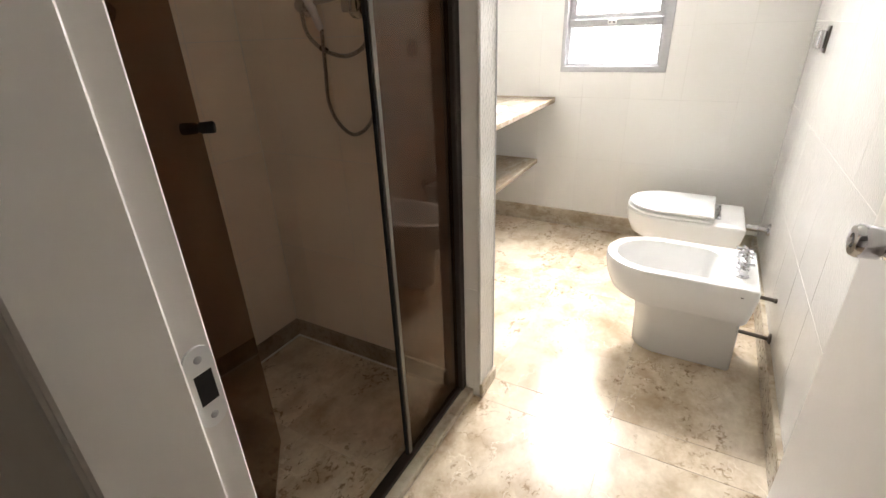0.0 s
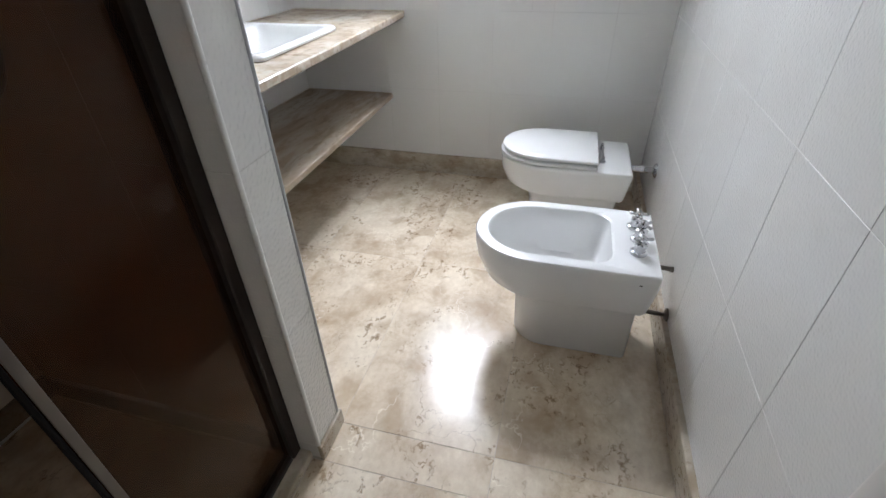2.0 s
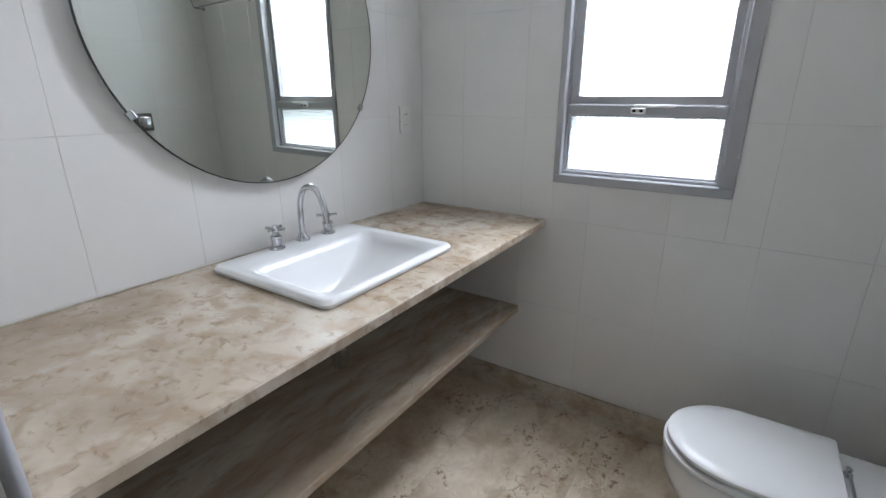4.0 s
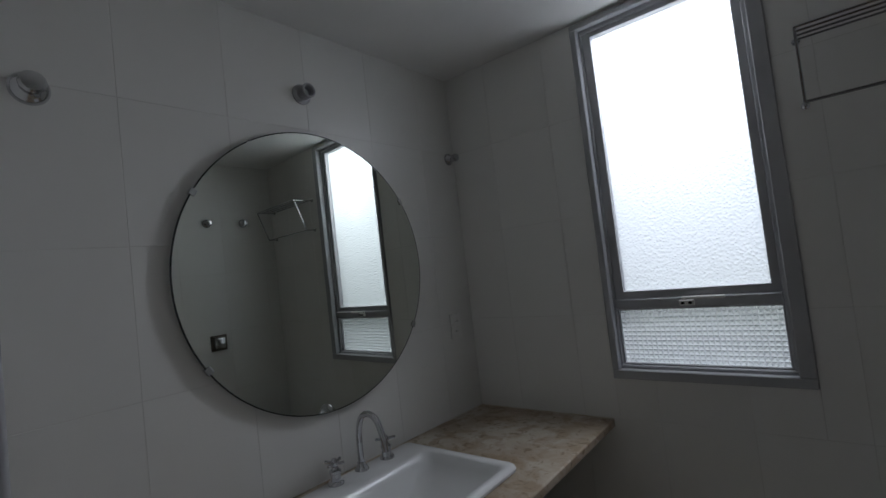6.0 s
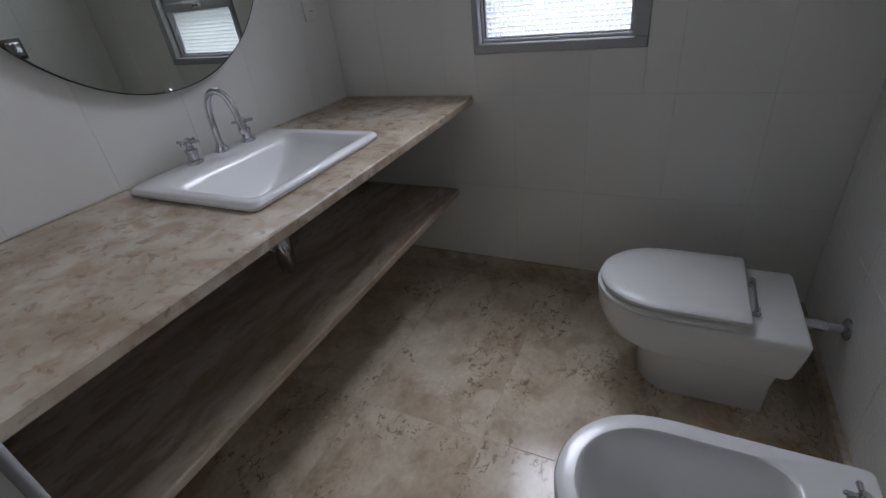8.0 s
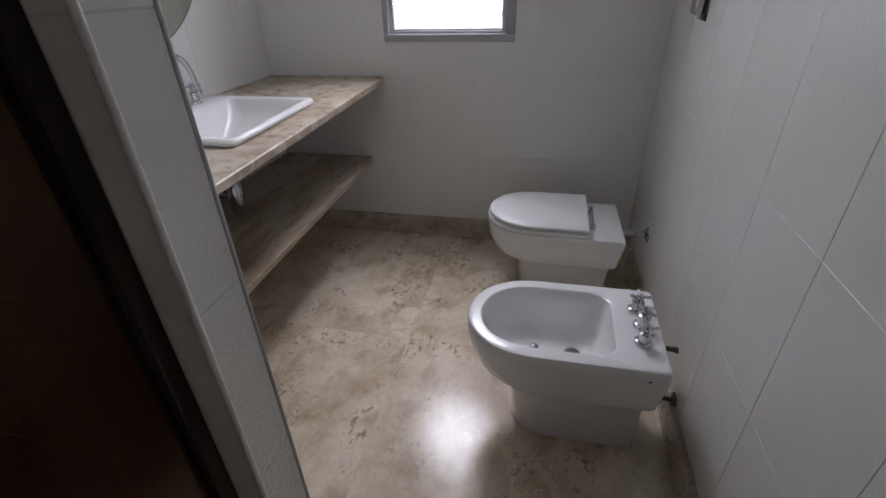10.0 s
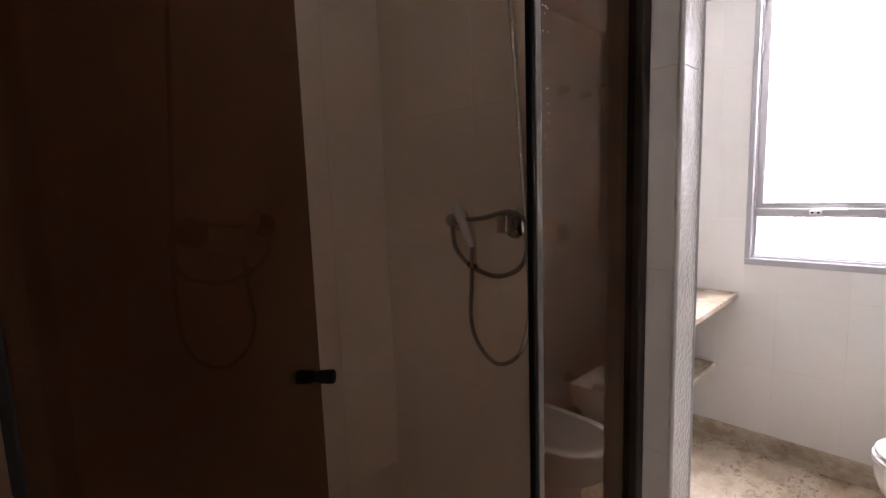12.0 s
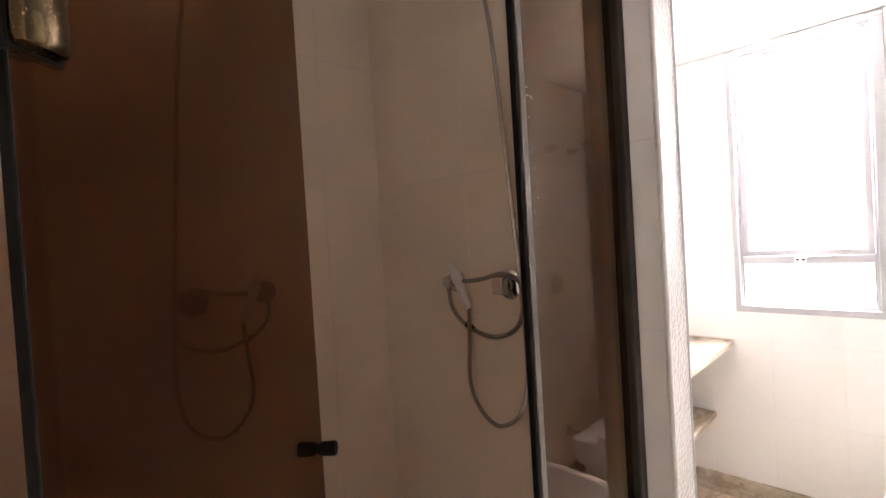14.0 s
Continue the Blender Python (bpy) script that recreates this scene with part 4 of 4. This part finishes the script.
def build_toilet():
    t = thing("toilet", (0.25, 2.694, 0.0), "white porcelain toilet with the lid closed", "toilet")
    yc, hw, xb, xt = 2.735, 0.188, 0.514, -0.080
    loops = [bowed(xb - 0.030, xt + 0.130, yc, hw - 0.035, 0.236, 0.02), bowed(xb - 0.022, xt + 0.052, yc, hw - 0.008, 0.238, 0.016), bowed(xb - 0.018, xt + 0.034, yc, hw - 0.002, 0.250), bowed(xb - 0.008, xt + 0.010, yc, hw, 0.310), bowed(xb, xt + 0.004, yc, hw, 0.362), bowed(xb, xt + 0.003, yc, hw, 0.379),
             bowed(xb - 0.004, xt + 0.007, yc, hw - 0.004, 0.3845), bowed(xb - 0.010, xt + 0.013, yc, hw - 0.010, 0.3865)]
    part("bowl", rings(bmesh.new(), lowered(loops, 0.937)), PORCELAIN, t, "glossy white porcelain bowl", True)
    part("pedestal", rings(bmesh.new(), lowered([bowed(0.470, 0.085, yc, 0.112, 0.0, 0.012), bowed(0.472, 0.081, yc, 0.115, 0.006, 0.012), bowed(0.470, 0.072, yc, 0.125, 0.14, 0.012), bowed(0.478, 0.050, yc, 0.145, 0.235, 0.014)], 0.937)), PORCELAIN, t, "", True)
    sx, st = 0.362, xt + 0.002
    part("seat", rings(bmesh.new(), lowered([bowed(sx, st + 0.022, yc, hw - 0.024, 0.3875, 0.01), bowed(sx, st + 0.007, yc, hw - 0.009, 0.3900, 0.01), bowed(sx + 0.002, st, yc, hw - 0.003, 0.393, 0.01), bowed(sx + 0.002, st, yc, hw - 0.003, 0.403, 0.01), bowed(sx, st + 0.005, yc, hw - 0.008, 0.4065, 0.01), bowed(sx, st + 0.020, yc, hw - 0.023, 0.4075, 0.01)], 0.937)), SEAT_PLASTIC, t, "white plastic seat ring", True)
    part("lid", rings(bmesh.new(), lowered([bowed(sx + 0.002, st + 0.026, yc, hw - 0.026, 0.4130, 0.012), bowed(sx + 0.003, st + 0.012, yc, hw - 0.012, 0.4155, 0.012), bowed(sx + 0.004, st + 0.008, yc, hw - 0.008, 0.4180, 0.012), bowed(sx + 0.004, st + 0.008, yc, hw - 0.009, 0.4285, 0.012), bowed(sx, st + 0.016, yc, hw - 0.017, 0.4355, 0.012), bowed(sx - 0.02, st + 0.05, yc, hw - 0.05, 0.4380, 0.012)], 0.937)), SEAT_PLASTIC, t, "white closed lid", True)
    for y in (yc - 0.078, yc + 0.078):
        part("hinge", lathe([(0.012, 0.362), (0.012, 0.370), (0.008, 0.373), (0.008, 0.387), (0.005, 0.390)], Matrix.Translation((0.388, y, 0)), 16), CHROME, t, "chrome seat hinge", True)
    part("hinge_bar", tube([(0.388, yc - 0.095, 0.380), (0.388, yc + 0.095, 0.380)], 0.0045, 10, steps=0), CHROME, t, "chrome hinge bar", True)
    f = thing("flush_pipe", (RIGHT, 2.722, 0.316), "chrome flush pipe between toilet and wall", "pipe")
    part("pipe", lathe([(0.0145, 0.0), (0.0145, 0.050), (0.018, 0.054), (0.018, 0.118)], toward((RIGHT - 0.001, 2.722, 0.316), (-1, 0, 0)), 18), CHROME, f, "", True)
    part("flange", lathe([(0.034, 0.0), (0.033, 0.005), (0.024, 0.010), (0.016, 0.014)], toward((RIGHT - 0.0005, 2.722, 0.316), (-1, 0, 0)), 24), CHROME, f, "chrome wall flange", True)


build_toilet()


# ---- wall fittings ----
def build_flush_valve():
    f = thing("flush_valve", (RIGHT, 2.665, 1.230), "square chrome flush button on the tiled wall", "flush valve")
    part("plate", box((RIGHT - 0.006, 2.612, 1.177), (RIGHT - 0.0005, 2.718, 1.283), 0.003, 2), DARK_METAL, f, "square dark metal plate", True)
    part("button", box((RIGHT - 0.036, 2.630, 1.194), (RIGHT - 0.0065, 2.700, 1.266), 0.009, 3), CHROME, f, "raised chrome push button", True)


build_flush_valve()


def wall_register(at, axis, size, label):
    w = thing("stop_valve", at, label, "valve", "wall stop valves")
    m = toward(at, axis)
    part("canopy", lathe([(size, 0.0005), (size, 0.004), (size * 0.86, 0.014), (size * 0.55, 0.022), (size * 0.42, 0.026)], m, 24), CHROME, w, "", True)
    part("knob", lathe([(size * 0.40, 0.026), (size * 0.62, 0.030), (size * 0.68, 0.048), (size * 0.55, 0.056), (size * 0.10, 0.058)], m, 12), CHROME, w, "faceted chrome knob", True)
    return w


slanted(wall_register((LEFT, 1.570, 2.078), (1, 0, 0), 0.040, "chrome stop valve high on the tiled wall"))
wall_register((LEFT, 3.085, 2.070), (1, 0, 0), 0.028, "small chrome stop valve near the wall corner")
wall_register((RIGHT, 2.655, 2.050), (-1, 0, 0), 0.030, "chrome stop valve high above the toilet")
wall_register((RIGHT, 2.905, 2.050), (-1, 0, 0), 0.030, "chrome stop valve high above the toilet")

lamp = thing("wall_lamp_holder", (LEFT, 2.306, 2.222), "bare grey lamp holder on the wall above the mirror", "lamp holder")
part("back_plate", lathe([(0.036, 0.0005), (0.036, 0.006), (0.030, 0.010)], toward((LEFT, 2.306, 2.222), (1, 0, 0)), 28), ALU, lamp, "", True)
part("socket", lathe([(0.022, 0.010), (0.024, 0.016), (0.026, 0.052), (0.022, 0.054), (0.018, 0.050), (0.017, 0.022)], toward((LEFT, 2.306, 2.222), (1, 0, 0)), 24), ALU, lamp, "hollow grey socket", True)

slanted(lamp)

outlet = thing("wall_outlet", (LEFT, 3.0, 1.285), "white double power outlet on the tiled wall", "outlet")
part("plate", box((LEFT + 0.0005, 2.965, 1.228), (LEFT + 0.008, 3.035, 1.342), 0.003, 2), PLASTIC, outlet)
for z in (1.263, 1.307):
    s = part("socket", lathe([(0.019, 0.0), (0.0185, 0.0015), (0.016, 0.0016)], toward((LEFT + 0.008, 3.0, z), (1, 0, 0)), 20), PLASTIC, outlet, "", True)
    for dy in (-0.007, 0.007):
        # black dots on the solid socket paint the shade of its pin holes
        part("pin_hole_shade", lathe([(0.0025, 0.0), (0.0025, 0.0004)], toward((LEFT + 0.0096, 3.0 + dy, z), (1, 0, 0)), 8), HOLE_SHADE, s)
slanted(outlet)


def build_towel_rack():
    t = thing("towel_rack", (0.30, BACK, 2.0), "chrome rod towel rack on the tiled wall beside the window", "towel rack")
    x0, x1, zt, zb, out = 0.045, 0.575, 2.115, 1.915, 0.135
    for x in (x0, x1):
        part("bracket", tube([(x, BACK - 0.004, zt), (x, BACK - out, zt), (x, BACK - out, zt - 0.004), (x, BACK - 0.065, zb), (x, BACK - 0.060, zb), (x, BACK - 0.004, zb)], 0.004, 8, steps=0), CHROME, t, "bent chrome rod bracket", True)
        for z in (zt, zb):
            part("wall_boss", lathe([(0.011, 0.0005), (0.011, 0.006), (0.005, 0.009)], toward((x, BACK, z), (0, -1, 0)), 14), CHROME, t, "", True)
    for i in range(4):
        y = BACK - 0.020 - i * (out - 0.020) / 3
        part("rail", tube([(x0, y, zt + 0.002), (x1, y, zt + 0.002)], 0.0036, 8, steps=0), CHROME, t, "thin chrome rail", True)
    part("rail", tube([(x0, BACK - 0.063, zb), (x1, BACK - 0.063, zb)], 0.0045, 8, steps=0), CHROME, t, "thin chrome rail", True)


build_towel_rack()

cl = thing("ceiling_light", (-0.022, 2.17, CEIL), "small round white ceiling light, switched off", "ceiling light")
part("base", lathe([(0.075, CEIL - 0.0005), (0.075, CEIL - 0.012), (0.060, CEIL - 0.022)], Matrix.Translation((-0.022, 2.17, 0)), 32), PLASTIC, cl, "", True)
part("shade", lathe([(0.058, CEIL - 0.022), (0.062, CEIL - 0.034), (0.050, CEIL - 0.052), (0.024, CEIL - 0.060), (0.004, CEIL - 0.061)], Matrix.Translation((-0.022, 2.17, 0)), 32), SEAT_PLASTIC, cl, "frosted white shade", True)


# ---- tiles ----
TILE_MESHES = {}


def slab_mesh(w, h, depth, mat, bevel, name):
    key = (round(w, 4), round(h, 4), depth, mat.name)
    if key not in TILE_MESHES:
        loops = []
        for z, i in ((0.0, 0.0), (depth - bevel, 0.0), (depth, bevel)):
            loops.append([Vector(p) for p in ((i, i, z), (w - i, i, z), (w - i, h - i, z), (i, h - i, z))])
        TILE_MESHES[key] = finish(name, rings(bmesh.new(), loops), mat)
    return TILE_MESHES[key]


def cells(us, vs, hole=None):
    """The cells between the joints, cut round a hole (u0, u1, v0, v1)."""
    out = []
    for u0, u1 in zip(us, us[1:]):
        for v0, v1 in zip(vs, vs[1:]):
            pieces = [(u0, u1, v0, v1)]
            if hole and u0 < hole[1] and u1 > hole[0] and v0 < hole[3] and v1 > hole[2]:
                h0, h1 = max(u0, hole[0]), min(u1, hole[1])
                pieces = [(u0, hole[0], v0, v1), (hole[1], u1, v0, v1), (h0, h1, v0, hole[2]), (h0, h1, hole[3], v1)]
            out += [p for p in pieces if p[1] - p[0] > 0.012 and p[3] - p[2] > 0.012]
    return out


def tile_face(parent, origin, u, v, us, vs, mat=TILE, depth=T, gap=G, hole=None, name="tile", bevel=0.0005, jitter=0.0002):
    """Lay tiles on the plane through origin with axes u, v; their faces end in that plane."""
    n = Vector(u).cross(Vector(v))
    m = Matrix((Vector(u), Vector(v), n)).transposed().to_4x4()
    for u0, u1, v0, v1 in cells(us, vs, hole):
        me = slab_mesh(u1 - u0 - gap, v1 - v0 - gap, depth, mat, bevel, name)
        ob = new(name, me)
        at = Vector(origin) + Vector(u) * (u0 + gap / 2) + Vector(v) * (v0 + gap / 2) - n * (depth + random.uniform(0, jitter))
        ob.matrix_basis = Matrix.Translation(at) @ m
        ob.parent = parent


def joints(a, b, first, pitch):
    """From a to b with joints at first + k * pitch."""
    k = math.ceil((a - first) / pitch + 0.03)
    out = [a]
    while first + k * pitch < b - 0.01:
        out.append(first + k * pitch)
        k += 1
    return out + [b]


VS = [0.0, 0.116, 0.497, 0.897, 1.300, 1.698, 2.095, CEIL]
VP = [0.0, 0.062, 0.485, 0.902, 1.318, 1.735, 2.160, CEIL]
tile_face(wall_left, (LEFT, 0, 0), (0, 1, 0), (0, 0, 1), joints(PART_Y1, BACK, 1.744, 0.290), VS)
slanted(wall_left)
tile_face(wall_back, (0, BACK, 0), (1, 0, 0), (0, 0, 1), joints(LEFT, RIGHT, -0.788, 0.2905), VS, hole=WIN)
tile_face(wall_right, (RIGHT, 0, 0), (0, -1, 0), (0, 0, 1), [-y for y in joints(FRONT, BACK, 1.290, 0.2925)][::-1], VS)
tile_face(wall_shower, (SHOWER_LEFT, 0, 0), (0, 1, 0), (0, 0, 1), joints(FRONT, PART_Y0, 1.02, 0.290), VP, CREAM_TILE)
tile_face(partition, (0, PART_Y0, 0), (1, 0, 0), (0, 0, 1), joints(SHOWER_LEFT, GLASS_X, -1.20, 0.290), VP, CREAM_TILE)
tile_face(partition, (0, PART_Y0, 0), (1, 0, 0), (0, 0, 1), [GLASS_X, PART_X], VP)
tile_face(partition, (PART_X, 0, 0), (0, 1, 0), (0, 0, 1), [PART_Y0, PART_Y1], VP, PEBBLY_TILE)
tile_face(partition, (0, PART_Y1, 0), (-1, 0, 0), (0, 0, 1), [-x for x in joints(LEFT - 0.07, PART_X, -0.66, 0.290)][::-1], VP)
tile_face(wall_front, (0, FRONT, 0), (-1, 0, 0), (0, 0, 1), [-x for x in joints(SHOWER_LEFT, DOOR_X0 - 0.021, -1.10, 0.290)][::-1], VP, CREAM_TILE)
tile_face(wall_front, (0, FRONT, 0), (-1, 0, 0), (0, 0, 1), [-RIGHT, -DOOR_X1 - 0.021], VS)
tile_face(wall_front, (0, FRONT, 0), (-1, 0, 0), (0, 0, 1), [-DOOR_X1 - 0.021, -0.20, -DOOR_X0 + 0.021], [DOOR_H + 0.024, CEIL])
FX = [LEFT - 0.08, -0.828, -0.348, 0.131, RIGHT]
tile_face(floor, (0, 0, 0), (1, 0, 0), (0, 1, 0), FX, [PART_Y1, 2.222, BACK], FLOOR_STONE, 0.02, 0.0016, name="floor_slab", bevel=0.0006, jitter=0.0002)
tile_face(floor, (0, 0, 0), (1, 0, 0), (0, 1, 0), [PART_X, -0.348, 0.131, RIGHT], [1.238, PART_Y1], FLOOR_STONE, 0.02, 0.0016, name="floor_slab", bevel=0.0006, jitter=0.0002)
tile_face(floor, (0, 0, 0), (1, 0, 0), (0, 1, 0), [-0.379, 0.131, RIGHT], [0.101, 1.238], FLOOR_STONE, 0.02, 0.0016, name="floor_slab", bevel=0.0006, jitter=0.0002)
tile_face(floor, (0, 0, 0), (1, 0, 0), (0, 1, 0), [SHOWER_LEFT, -0.93, -0.491], [FRONT, 0.77, PART_Y0], FLOOR_STONE, 0.02, 0.0016, name="floor_slab", bevel=0.0006, jitter=0.0002)
